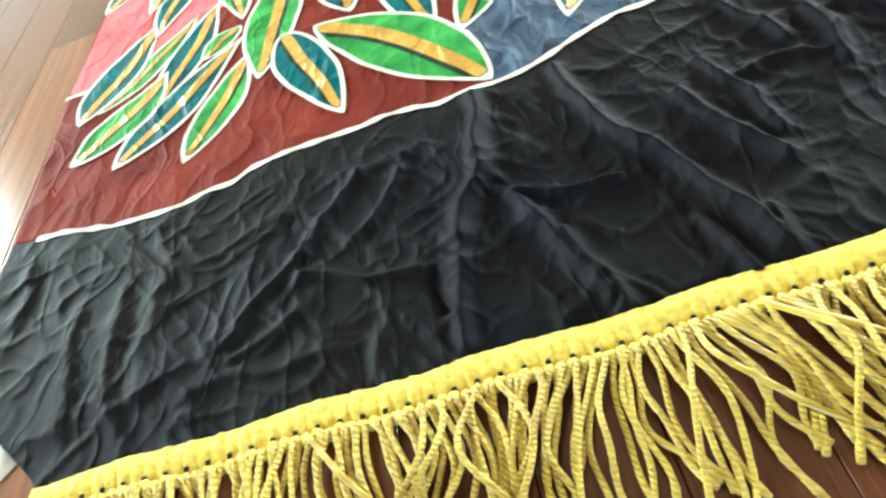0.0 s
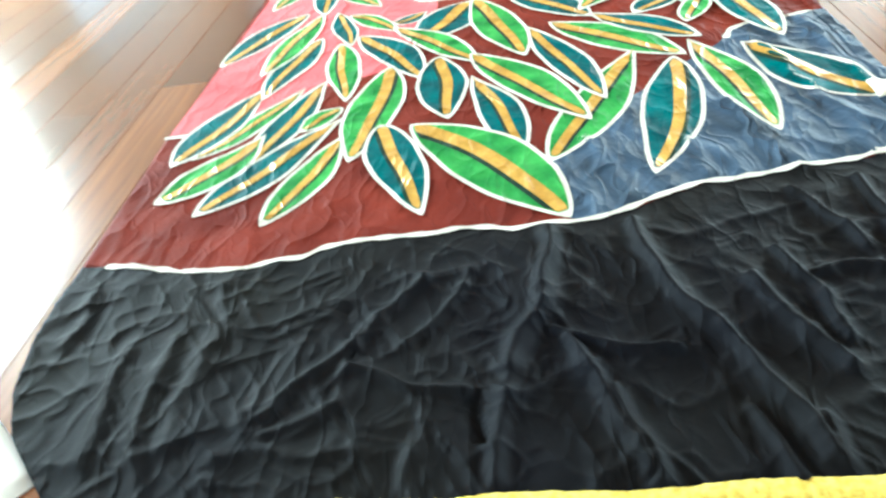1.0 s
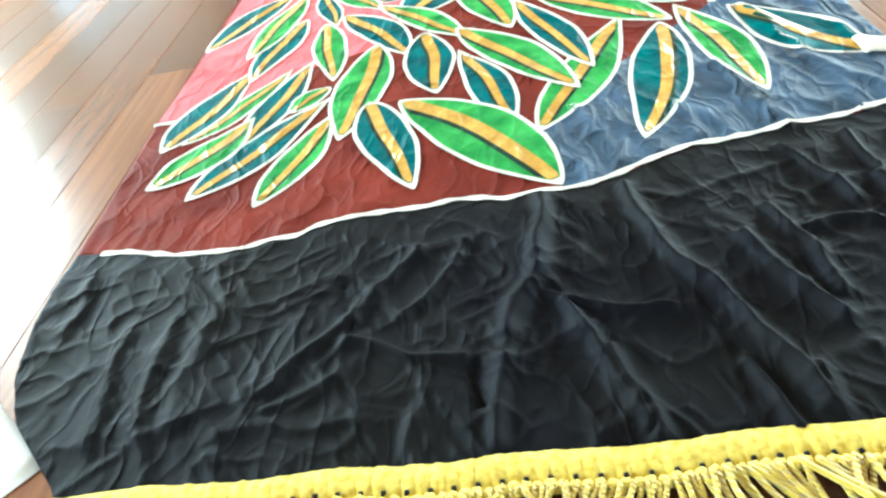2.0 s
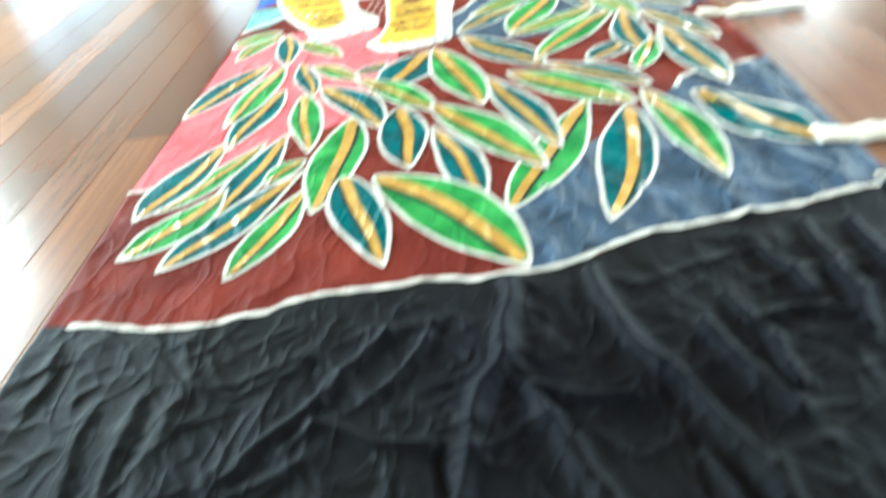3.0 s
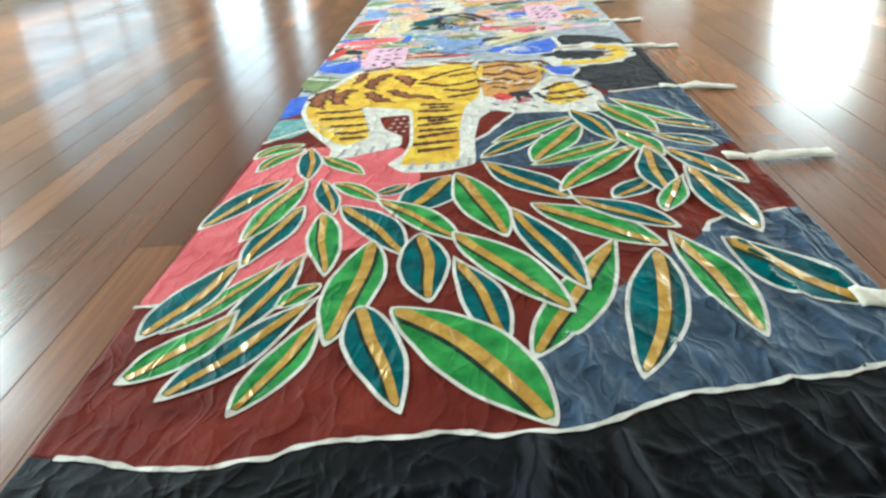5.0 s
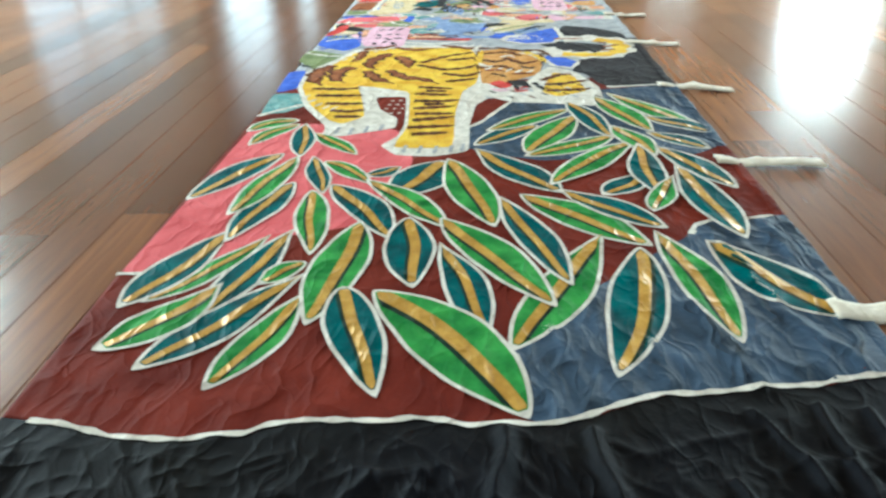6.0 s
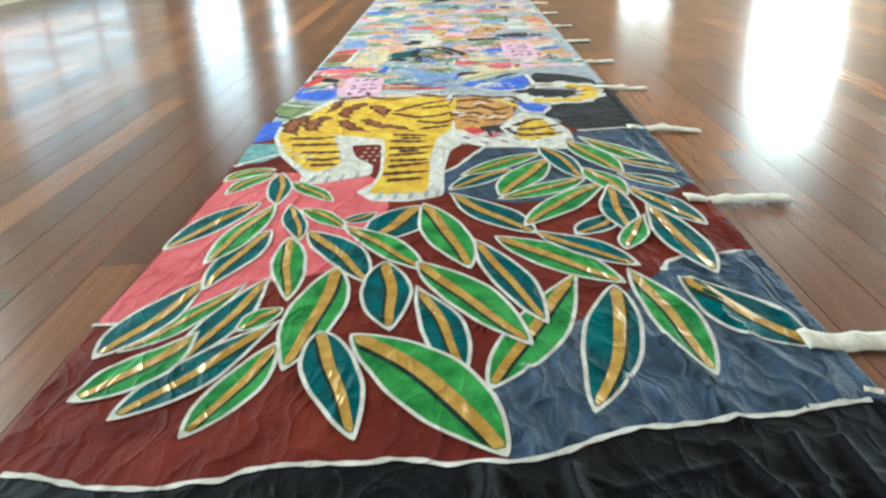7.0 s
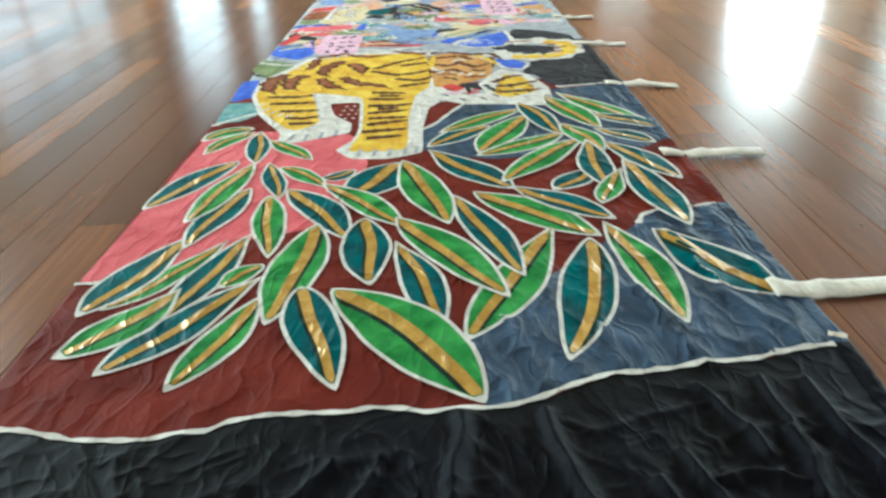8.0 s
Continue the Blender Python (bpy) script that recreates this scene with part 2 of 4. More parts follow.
def window(along, plane, depth, a, b, sill, head, watts, bars=2, door=False, tint=(0.93, 0.97, 1.0)):
    """Painted frame with glazing bars in an opening, known or added, with a lamp for its daylight. depth points
    outwards.
    """
    count_windows[0] += 1
    kind = "door" if door else "window"
    w = tagged(new("%s_%d" % (kind, count_windows[0])), "white painted %s frame with daylight behind it" % kind, kind, kind="structure")

    def bar(name, u0, u1, z0, z1, d0, d1):
        p0, p1 = sorted((plane + depth * d0, plane + depth * d1))
        if along == "x":
            part_mesh(name, box_mesh(name, u0, u1, p0, p1, z0, z1, FRAME, 0.004), w)
        else:
            part_mesh(name, box_mesh(name, p0, p1, u0, u1, z0, z1, FRAME, 0.004), w)

    bar("window_frame", a, a + 0.05, sill, head, 0.3, 0.7)
    bar("window_frame", b - 0.05, b, sill, head, 0.3, 0.7)
    bar("window_frame", a + 0.05, b - 0.05, head - 0.05, head, 0.3, 0.7)
    if not door:
        bar("window_sill", a - 0.03, b + 0.03, sill, sill + 0.03, -0.2, 0.75)
    for i in range(1, bars):
        u = a + (b - a) * i / bars
        bar("glazing_bar", u - 0.015, u + 0.015, sill + 0.03, head - 0.05, 0.4, 0.6)
    mid, size, z = (a + b) / 2, b - a - 0.12, (sill + head) / 2
    out = plane + depth * 0.9
    if along == "x":
        window_lamp(mid, out, z, size, head - sill - 0.12, 0 if depth > 0 else 180, watts, tint)
    else:
        window_lamp(out, mid, z, size, head - sill - 0.12, -90 if depth > 0 else 90, watts, tint)


# far end: a wide opening, a narrow window and a low one; side walls: windows towards the middle of the hall, all but
# LEFT[0] added for light
FAR = [(-3.15, -2.5, 0.3, 1.9), (-2.2, -1.95, 0.3, 1.6), (2.0, 2.7, 0.1, 0.55), (3.7, 4.7, 0.0, 1.5)]
LEFT = [(2.5, 3.9, 0.7, 1.95), (-0.6, 0.9, 0.85, 2.05), (5.3, 8.3, 0.2, 1.35)]
RIGHT = [(0.2, 1.8, 0.85, 2.05), (3.6, 5.4, 0.85, 2.2), (6.2, 8.7, 0.4, 2.2)]
# unseen opening behind the camera, added for fill light
BACK = [(-0.6, 2.2, 0.85, 2.05)]
wall_with_openings("wall_north", "x", (Y1, Y1 + THICK), X0 - THICK, X1 + THICK, FAR, PANELLING, "tan timber panelled end wall of the hall")
wall_with_openings("wall_south", "x", (Y0 - THICK, Y0), X0 - THICK, X1 + THICK, BACK, PLASTER, "plain cream plaster wall of the hall")
wall_with_openings("wall_west", "y", (X0 - THICK, X0), Y0, Y1, LEFT, PLASTER, "cream plaster side wall out of view, with added windows")
wall_with_openings("wall_east", "y", (X1, X1 + THICK), Y0, Y1, RIGHT, PLASTER, "cream plaster side wall out of view, with added windows")
# unseen ceiling, kept dark so little light bounces onto floor and cloth
tagged(new("ceiling", box_mesh("ceiling", X0 - THICK, X1 + THICK, Y0 - THICK, Y1 + THICK, HIGH, HIGH + 0.15, CEILING)), "plain brown ceiling out of view, kept dark against bounced light", "ceiling", kind="structure")
window("x", Y1, THICK, *FAR[0], 3.5)
window("x", Y1, THICK, *FAR[1], 0.7, bars=1)
window("x", Y1, THICK, *FAR[2], 4)
window("x", Y1, THICK, *FAR[3], 80, bars=1, door=True)
window("y", X0, -THICK, *LEFT[0], 132)
# added: brightens the near cloth from the left
window("y", X0, -THICK, *LEFT[1], 26)
# added cream glow, in place of a pale wall mirrored in the floor
window("y", X0, -THICK, *LEFT[2], 2.5, bars=3, tint=(1.0, 0.93, 0.8))
# next two are added: they lift the cloth and the right-hand floor
window("y", X1, THICK, *RIGHT[0], 42)
window("y", X1, THICK, *RIGHT[1], 105)
# no known window: wide dim source for the haze mirrored on the right
window("y", X1, THICK, *RIGHT[2], 55, bars=3)
window("x", Y0, -THICK, *BACK[0], 8, bars=3)


# ---- the banner's lie: height of the cloth over the floor ----
TABLE = np.random.RandomState(4).rand(64, 64)


def soft_noise(x, y, n):
    """Smooth noise, 0 to 1, over arrays."""
    x, y = x + n * 7.31, y + n * 3.77
    i, j = np.floor(x).astype(int), np.floor(y).astype(int)
    u, v = x - i, y - j
    u, v = u * u * u * (u * (u * 6 - 15) + 10), v * v * v * (v * (v * 6 - 15) + 10)
    i0, i1, j0, j1 = i % 64, (i + 1) % 64, j % 64, (j + 1) % 64
    return (TABLE[i0, j0] * (1 - u) + TABLE[i1, j0] * u) * (1 - v) + (TABLE[i0, j1] * (1 - u) + TABLE[i1, j1] * u) * v


CREASES = []


def crease(high, wide, *pts):
    """A fold ridge (or valley, when high is negative) along a line of points, in metres."""
    for a, b in zip(pts, pts[1:]):
        CREASES.append((high * (0.6 if a[0] < -0.2 else 1.7 if a[0] > 0.05 and a[1] < 0.05 else 1.1), wide, a, b))


crease(0.007, 0.011, (0.071, -0.022), (0.057, -0.133), (0.032, -0.213), (0.016, -0.322))
crease(0.007, 0.008, (0.157, -0.029), (0.171, -0.114), (0.211, -0.209), (0.238, -0.280), (0.244, -0.320))
crease(0.006, 0.007, (0.075, -0.183), (0.097, -0.231), (0.120, -0.321))
crease(0.006, 0.008, (0.107, -0.249), (0.129, -0.331))
crease(0.005, 0.007, (0.198, -0.276), (0.219, -0.334))
crease(0.005, 0.006, (0.063, -0.169), (0.089, -0.186), (0.163, -0.213))
crease(0.006, 0.008, (0.384, -0.067), (0.374, -0.145))
crease(0.004, 0.007, (0.294, -0.120), (0.376, -0.132))
crease(0.006, 0.008, (0.242, -0.125), (0.275, -0.206), (0.288, -0.236))
crease(-0.002, 0.005, (-0.121, -0.125), (-0.105, -0.171), (-0.104, -0.200))
crease(0.005, 0.007, (-0.105, -0.171), (-0.049, -0.076))
crease(0.005, 0.007, (-0.105, -0.171), (-0.164, -0.227), (-0.183, -0.244))
crease(0.005, 0.007, (-0.106, -0.206), (-0.059, -0.226), (-0.012, -0.234))
crease(0.007, 0.009, (-0.245, -0.138), (-0.251, -0.211), (-0.249, -0.272))
crease(0.008, 0.009, (-0.281, -0.144), (-0.281, -0.260), (-0.255, -0.322))
crease(0.008, 0.009, (-0.325, -0.155), (-0.320, -0.246), (-0.325, -0.289))
crease(0.006, 0.009, (-0.403, -0.060), (-0.399, -0.139))
crease(0.004, 0.008, (-0.209, -0.281), (-0.082, -0.290))
crease(0.005, 0.007, (-0.004, -0.082), (-0.055, -0.172))
crease(-0.004, 0.007, (-0.003, -0.244), (0.008, -0.292))
crease(0.004, 0.006, (-0.046, -0.293), (-0.045, -0.335))
crease(0.004, 0.007, (-0.176, -0.265), (-0.119, -0.239))
crease(0.0014, 0.008, (0.148, -0.022), (0.201, -0.062), (0.329, -0.006))
crease(0.006, 0.008, (0.249, -0.289), (0.248, -0.325))
crease(-0.003, 0.006, (-0.429, 0.146), (-0.421, 0.090))
crease(0.003, 0.008, (-0.365, 0.109), (-0.379, -0.007))
crease(-0.003, 0.006, (-0.316, 0.035), (-0.319, -0.026))
crease(0.003, 0.008, (-0.428, 0.090), (-0.422, 0.031))
crease(0.003, 0.008, (0.092, 0.107), (0.121, 0.016))
crease(0.005, 0.011, (0.309, 0.219), (0.338, 0.053))
crease(0.005, 0.011, (0.412, 0.212), (0.459, 0.088))
crease(0.003, 0.008, (0.269, 0.109), (0.279, 0.051))
crease(0.0045, 0.011, (0.383, 0.411), (0.412, 0.212))
crease(0.005, 0.011, (0.471, 0.454), (0.478, 0.222))
crease(0.003, 0.008, (0.144, 0.116), (0.162, 0.023))
crease(0.0055, 0.0055, (0.390, 0.022), (0.390, -0.068), (0.381, -0.131))
crease(0.0055, 0.0055, (0.431, 0.010), (0.436, -0.089), (0.449, -0.137), (0.455, -0.22))
crease(0.005, 0.0055, (0.318, 0.014), (0.335, -0.045), (0.345, -0.1))
crease(0.0055, 0.0055, (0.271, -0.091), (0.290, -0.139), (0.298, -0.206))
crease(0.0035, 0.007, (0.129, 0.164), (0.155, 0.082))
crease(0.0035, 0.007, (0.237, 0.135), (0.248, 0.099), (0.250, 0.052))
crease(0.003, 0.007, (0.426, 0.159), (0.421, 0.069))
crease(0.0018, 0.005, (0.474, 0.09), (0.478, 0.3), (0.48, 0.47))


def height(x, y):
    x, y = np.asarray(x, float), np.asarray(y, float)
    dark = np.clip((-0.005 - y) / 0.06, 0, 1)
    right = np.clip(x / 0.3, 0, 1)
    h = 0.0045 + 0.0022 * soft_noise(x * 11 + 1.4 * soft_noise(x * 6, y * 6, 9), y * 8, 1)
    h += (0.0006 + 0.0012 * dark) * soft_noise((x + 0.45 * y) * 22, (y - 0.45 * x) * 9, 2)
    ridge = 1 - np.abs(2 * soft_noise((x + 0.5 * y * (1 - 1.3 * right)) * 15, (y - 0.3 * x) * 11, 3) - 1)
    ridge2 = 1 - np.abs(2 * soft_noise((x + 0.7 * y) * 27, (y - 0.7 * x) * 14, 5) - 1)
    ridge3 = 1 - np.abs(2 * soft_noise((x + 0.9 * y) * 38 + 2 * ridge, (y - 0.5 * x) * 26, 7) - 1)
    h += dark * (0.0026 * ridge ** 4 + 0.0022 * ridge2 ** 4 + 0.0016 * ridge3 ** 4)
    h += 0.0006 * ridge ** 2 * (1 - dark)
    top = np.zeros_like(h)
    wx = x + 0.014 * (soft_noise(x * 24, y * 24, 11) - 0.5)
    wy = y + 0.014 * (soft_noise(x * 24, y * 24, 13) - 0.5)
    for high, wide, a, b in CREASES:
        dx, dy = b[0] - a[0], b[1] - a[1]
        s = np.clip(((wx - a[0]) * dx + (wy - a[1]) * dy) / (dx * dx + dy * dy), 0, 1)
        d2 = (wx - a[0] - s * dx) ** 2 + (wy - a[1] - s * dy) ** 2
        g = high / (1 + d2 / (wide * wide)) ** 1.6
        top = np.where(np.abs(g) > np.abs(top), g, top)
    calm = np.clip((1.45 - y) / 0.3, 0.25, 1)
    return np.maximum(0.0062 + (h + top - 0.0062) * calm, 0.0022)


# ---- the banner ----
END = 5.2
banner = tagged(new("banner"), "long hand-painted cotton banner with yellow fringe, spread on timber floor", "banner")
STEP = 0.00014


def left_edge(y):
    return float(np.interp(y, (-0.345, -0.32, -0.248, -0.197, -0.12, -0.03, 0.3, 1, END), (-0.318, -0.334, -0.399, -0.425, -0.441, -0.445, -0.451, -0.447, -0.45)))


def right_edge(y):
    return float(np.interp(y, (-0.345, -0.2, 0.0, 0.1, 0.2, 0.5, 1.2, END), (0.475, 0.495, 0.504, 0.51, 0.507, 0.509, 0.509, 0.498)))


BORDER = [(-0.46, 0.002), (-0.414, -0.006), (-0.377, -0.011), (-0.337, -0.023), (-0.317, -0.030), (-0.243, -0.035), (-0.218, -0.027), (-0.185, -0.025), (-0.166, -0.012), (-0.129, -0.003), (-0.072, -0.004), (-0.043, -0.004), (-0.021, 0.002), (0.013, -0.002), (0.036, -0.011), (0.069, -0.007), (0.097, -0.010), (0.125, -0.006), (0.154, 0.004), (0.191, 0.024), (0.235, 0.041), (0.276, 0.041), (0.337, 0.051), (0.398, 0.057), (0.433, 0.068), (0.486, 0.077), (0.51, 0.082)]


def border_y(x):
    xs, ys = zip(*BORDER)
    return float(np.interp(x, xs, ys))


def sheet(name, mat, rows, cols, place, parent, label=""):
    """A draped piece of cloth: place(u, v) gives x, y for u, v in 0 to 1."""
    xy = np.array([place(i / cols, j / rows) for j in range(rows + 1) for i in range(cols + 1)])
    z = height(xy[:, 0], xy[:, 1])
    faces = [(j * (cols + 1) + i, j * (cols + 1) + i + 1, (j + 1) * (cols + 1) + i + 1, (j + 1) * (cols + 1) + i) for j in range(rows) for i in range(cols)]
    ob = part_mesh(name, from_lists(name, np.column_stack([xy, z]), faces, mat), parent, label)
    thick = ob.modifiers.new("thickness", "SOLIDIFY")
    thick.thickness, thick.offset = 0.0012, -1
    return ob


def lower_place(u, v):
    y = -0.345 + v * 0.345
    x = left_edge(y) + u * (right_edge(y) - left_edge(y))
    y = -0.345 + v * (border_y(x) + 0.345)
    x = left_edge(y) + u * (right_edge(y) - left_edge(y))
    return x, y


def middle_place(u, v):
    x = -0.448 + u * 0.94
    b = border_y(x)
    y = b + v * (1.3 - b)
    return left_edge(y) + u * (right_edge(y) - left_edge(y)), y


def upper_place(u, v):
    y = 1.3 + v * (END - 1.3)
    return left_edge(y) + u * (right_edge(y) - left_edge(y)), y


sheet("lower_panel", BLACK, 150, 380, lower_place, banner, "creased black cotton lower panel")
sheet("middle_panel", BROWN, 300, 215, middle_place, banner, "russet brown painted cotton")
sheet("upper_panel", GREY, 300, 70, upper_place, banner, "faded patchwork-painted cotton")


def rounded(pts, times=2, closed=True):
    """Corner cutting, to turn a few points into a hand-drawn curve."""
    pts = [Vector(p) for p in pts]
    for turn in range(times):
        k = 0.1 if turn == 0 else 0.25
        out = [] if closed else [pts[0]]
        for a, b in zip(pts, pts[1:] + pts[:1] if closed else pts[1:]):
            out += [a * (1 - k) + b * k, a * k + b * (1 - k)]
        pts = out if closed else out + [pts[-1]]
    return pts


def patch(name, mat, layer, pts, parent=None, label="", soft=2):
    """A painted field inside a closed outline, lying on the cloth."""
    from_outline = rounded(pts, soft)
    far = max(p.y for p in from_outline)
    grid = 0.0055 if far < 1.0 else 0.013
    ring = []
    for a, b in zip(from_outline, from_outline[1:] + from_outline[:1]):
        n = max(1, int((b - a).length / grid))
        ring += [a.lerp(b, k / n) for k in range(n)]
    xs, ys = [p.x for p in ring], [p.y for p in ring]
    ax, ay = np.array(xs), np.array(ys)
    bx, by = np.roll(ax, -1), np.roll(ay, -1)
    inner = []
    for gy in np.arange(min(ys) + grid / 2, max(ys), grid):
        for k, gx in enumerate(np.arange(min(xs) + grid / 2, max(xs), grid)):
            cross = ((ay > gy) != (by > gy)) & (gx < (bx - ax) * (gy - ay) / (by - ay + 1e-12) + ax)
            if cross.sum() % 2 and ((ax - gx) ** 2 + (ay - gy) ** 2).min() > (grid * 0.5) ** 2:
                inner.append(Vector((gx, gy)))
    n = len(ring)
    got = delaunay_2d_cdt(ring + inner, [(k, (k + 1) % n) for k in range(n)], [list(range(n))], 1, 1e-6)
    xy = np.array([(v.x, v.y) for v in got[0]])
    z = height(xy[:, 0], xy[:, 1]) + STEP * layer
    faces = []
    for f in got[2]:
        a, b, c = (got[0][k] for k in f[:3])
        faces.append(f if (b - a).cross(c - a) > 0 else f[::-1])
    return part_mesh(name, from_lists(name, np.column_stack([xy, z]), faces, mat), parent or banner, label)


def ribbon(line, width, z_up):
    """Vertices and faces of a strip of varying width along a line, lying on the cloth."""
    pts = []
    for a, b in zip(line, line[1:]):
        n = max(1, int((b - a).length / 0.0045))
        pts += [a.lerp(b, k / n) for k in range(n)]
    pts.append(line[-1])
    total = len(pts) - 1
    verts, faces = [], []
    for i, p in enumerate(pts):
        d = (pts[min(i + 1, total)] - pts[max(i - 1, 0)]).normalized()
        nrm = Vector((-d.y, d.x))
        w = width(i / total)
        for k in (-0.5, 0, 0.5):
            verts.append(p + nrm * w * k)
        if i:
            o = 3 * i
            faces += [(o - 3, o, o + 1, o - 2), (o - 2, o + 1, o + 2, o - 1)]
    xy = np.array([(v.x, v.y) for v in verts])
    z = height(xy[:, 0], xy[:, 1]) + z_up
    return np.column_stack([xy, z]), [f[::-1] for f in faces]


def stroke(name, mat, layer, width, pts, parent=None, taper=0.0):
    """A brush stroke, its edge a little uneven."""
    seed = pts[0][0] * 91 + pts[0][1] * 57

    def across(u):
        wob = 1 + 0.22 * math.sin(u * 40 * len(pts) / 6 + seed) + 0.12 * math.sin(u * 97 + seed * 2)
        return width * wob * (1 if not taper else max(0.15, math.sin(math.pi * min(1, 0.12 + u)) ** taper))

    verts, faces = ribbon(rounded(pts, 2, False), across, STEP * layer)
    return part_mesh(name, from_lists(name, verts, faces, mat), parent or banner)


# ---- painted fields and lines ----
def dash(pts):
    a, b, c, d = (Vector(pts[k]) for k in (0, 1, -2, -1))
    return stroke("brown_stroke", UMBER, 9, 0.021, [a + (a - b) * 0.2] + list(pts) + [d + (d - c) * 0.2], taper=0.35)


patch("slate_field", SLATE, 5, [(0.094, -0.005), (0.078, 0.076), (0.070, 0.114), (0.094, 0.147), (0.156, 0.228), (0.221, 0.283), (0.279, 0.345), (0.344, 0.405), (0.368, 0.449), (0.408, 0.470), (0.448, 0.467), (0.504, 0.477), (0.504, 0.324), (0.503, 0.204), (0.504, 0.120), (0.500, 0.080), (0.432, 0.066), (0.398, 0.055), (0.337, 0.049), (0.276, 0.039), (0.235, 0.039), (0.191, 0.023), (0.154, 0.002), (0.125, -0.008)])
patch("salmon_field", SALMON, 3, [(-0.451, 0.302), (-0.402, 0.305), (-0.328, 0.321), (-0.240, 0.421), (-0.142, 0.453), (-0.107, 0.538), (-0.075, 0.733), (-0.095, 0.849), (-0.125, 0.925), (-0.325, 0.969), (-0.436, 0.971), (-0.438, 0.888), (-0.442, 0.586)])
patch("slate_field", SLATE, 3, [(0.020, 0.795), (0.022, 0.928), (0.055, 0.968), (0.115, 1.105), (0.187, 1.136), (0.338, 1.202), (0.499, 1.226), (0.499, 0.961), (0.497, 0.79), (0.417, 0.732), (0.328, 0.794), (0.226, 0.732), (0.164, 0.727), (0.094, 0.752)])
stroke("border_line", WHITE, 7, 0.0076, [(-0.414, -0.006), (-0.377, -0.011), (-0.337, -0.023), (-0.317, -0.030), (-0.243, -0.035), (-0.218, -0.027), (-0.185, -0.025), (-0.166, -0.012), (-0.129, -0.003), (-0.072, -0.004), (-0.043, -0.004), (-0.021, 0.002), (0.013, -0.002), (0.036, -0.011), (0.069, -0.007), (0.097, -0.010), (0.125, -0.006), (0.154, 0.004), (0.191, 0.024), (0.235, 0.041), (0.276, 0.041), (0.337, 0.051), (0.398, 0.057), (0.433, 0.068), (0.497, 0.078)])
stroke("border_line", WHITE, 7, 0.009, [(0.355, 0.417), (0.368, 0.449), (0.408, 0.470), (0.448, 0.467), (0.504, 0.479)])
stroke("border_line", WHITE, 7, 0.008, [(-0.453, 0.302), (-0.402, 0.305)])
stroke("border_line", WHITE, 7, 0.008, [(0.070, 0.114), (0.081, 0.070), (0.094, 0.004)])
stroke("border_line", WHITE, 7, 0.009, [(0.022, 0.928), (0.055, 0.968), (0.115, 1.105), (0.187, 1.136)])
stroke("border_line", WHITE, 7, 0.008, [(0.353, 1.214), (0.464, 1.229)])
patch("teal_strip", TEALPALE, 3, [(-0.444, 1.040), (-0.451, 1.208), (-0.388, 1.210), (-0.348, 1.108), (-0.389, 1.050)])
stroke("border_line", WHITE, 7, 0.012, [(-0.445, 1.027), (-0.395, 1.081), (-0.350, 1.117)])
patch("blue_patch", BLUE, 3, [(-0.450, 1.213), (-0.461, 1.415), (-0.418, 1.435), (-0.395, 1.262)])
patch("blue_patch", BLUE, 3, [(-0.451, 1.738), (-0.435, 1.959), (-0.332, 1.926), (-0.311, 1.713), (-0.350, 1.650)])
patch("olive_patch", OLIVE, 3, [(-0.464, 1.541), (-0.458, 1.679), (-0.307, 1.582), (-0.356, 1.482), (-0.394, 1.429)])
stroke("border_line", WHITE, 7, 0.014, [(-0.458, 1.636), (-0.382, 1.588), (-0.317, 1.591)])
stroke("dark_stroke", DARK, 6, 0.012, [(-0.455, 1.500), (-0.413, 1.465)])
patch("red_band", RED, 3, [(-0.195, 1.798), (-0.194, 1.901), (0.033, 1.829), (0.016, 1.759)])
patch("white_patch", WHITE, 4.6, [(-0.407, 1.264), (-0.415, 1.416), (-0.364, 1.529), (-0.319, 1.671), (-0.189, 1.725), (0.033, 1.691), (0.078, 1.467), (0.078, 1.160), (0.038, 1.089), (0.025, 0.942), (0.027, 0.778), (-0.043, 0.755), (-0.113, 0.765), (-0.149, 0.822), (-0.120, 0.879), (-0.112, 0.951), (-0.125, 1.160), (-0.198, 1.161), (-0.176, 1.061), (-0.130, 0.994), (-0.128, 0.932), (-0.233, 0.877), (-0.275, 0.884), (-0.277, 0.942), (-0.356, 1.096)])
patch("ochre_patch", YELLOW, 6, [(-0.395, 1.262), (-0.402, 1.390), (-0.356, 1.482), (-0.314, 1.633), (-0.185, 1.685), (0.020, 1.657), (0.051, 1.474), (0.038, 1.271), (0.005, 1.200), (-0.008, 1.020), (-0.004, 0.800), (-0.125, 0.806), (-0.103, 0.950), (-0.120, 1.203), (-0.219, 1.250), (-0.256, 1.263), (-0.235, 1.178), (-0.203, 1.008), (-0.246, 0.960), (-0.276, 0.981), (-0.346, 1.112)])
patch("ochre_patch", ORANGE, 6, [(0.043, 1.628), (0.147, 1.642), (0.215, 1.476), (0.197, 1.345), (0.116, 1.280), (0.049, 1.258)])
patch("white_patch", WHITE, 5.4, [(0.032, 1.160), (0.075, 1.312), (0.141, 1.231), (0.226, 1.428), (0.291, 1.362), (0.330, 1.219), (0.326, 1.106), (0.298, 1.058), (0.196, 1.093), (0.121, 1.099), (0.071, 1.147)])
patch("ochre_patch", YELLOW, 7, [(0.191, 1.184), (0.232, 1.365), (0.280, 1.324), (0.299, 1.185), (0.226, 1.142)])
patch("red_patch", RED, 7, [(0.067, 1.270), (0.095, 1.296), (0.128, 1.245), (0.099, 1.210)])
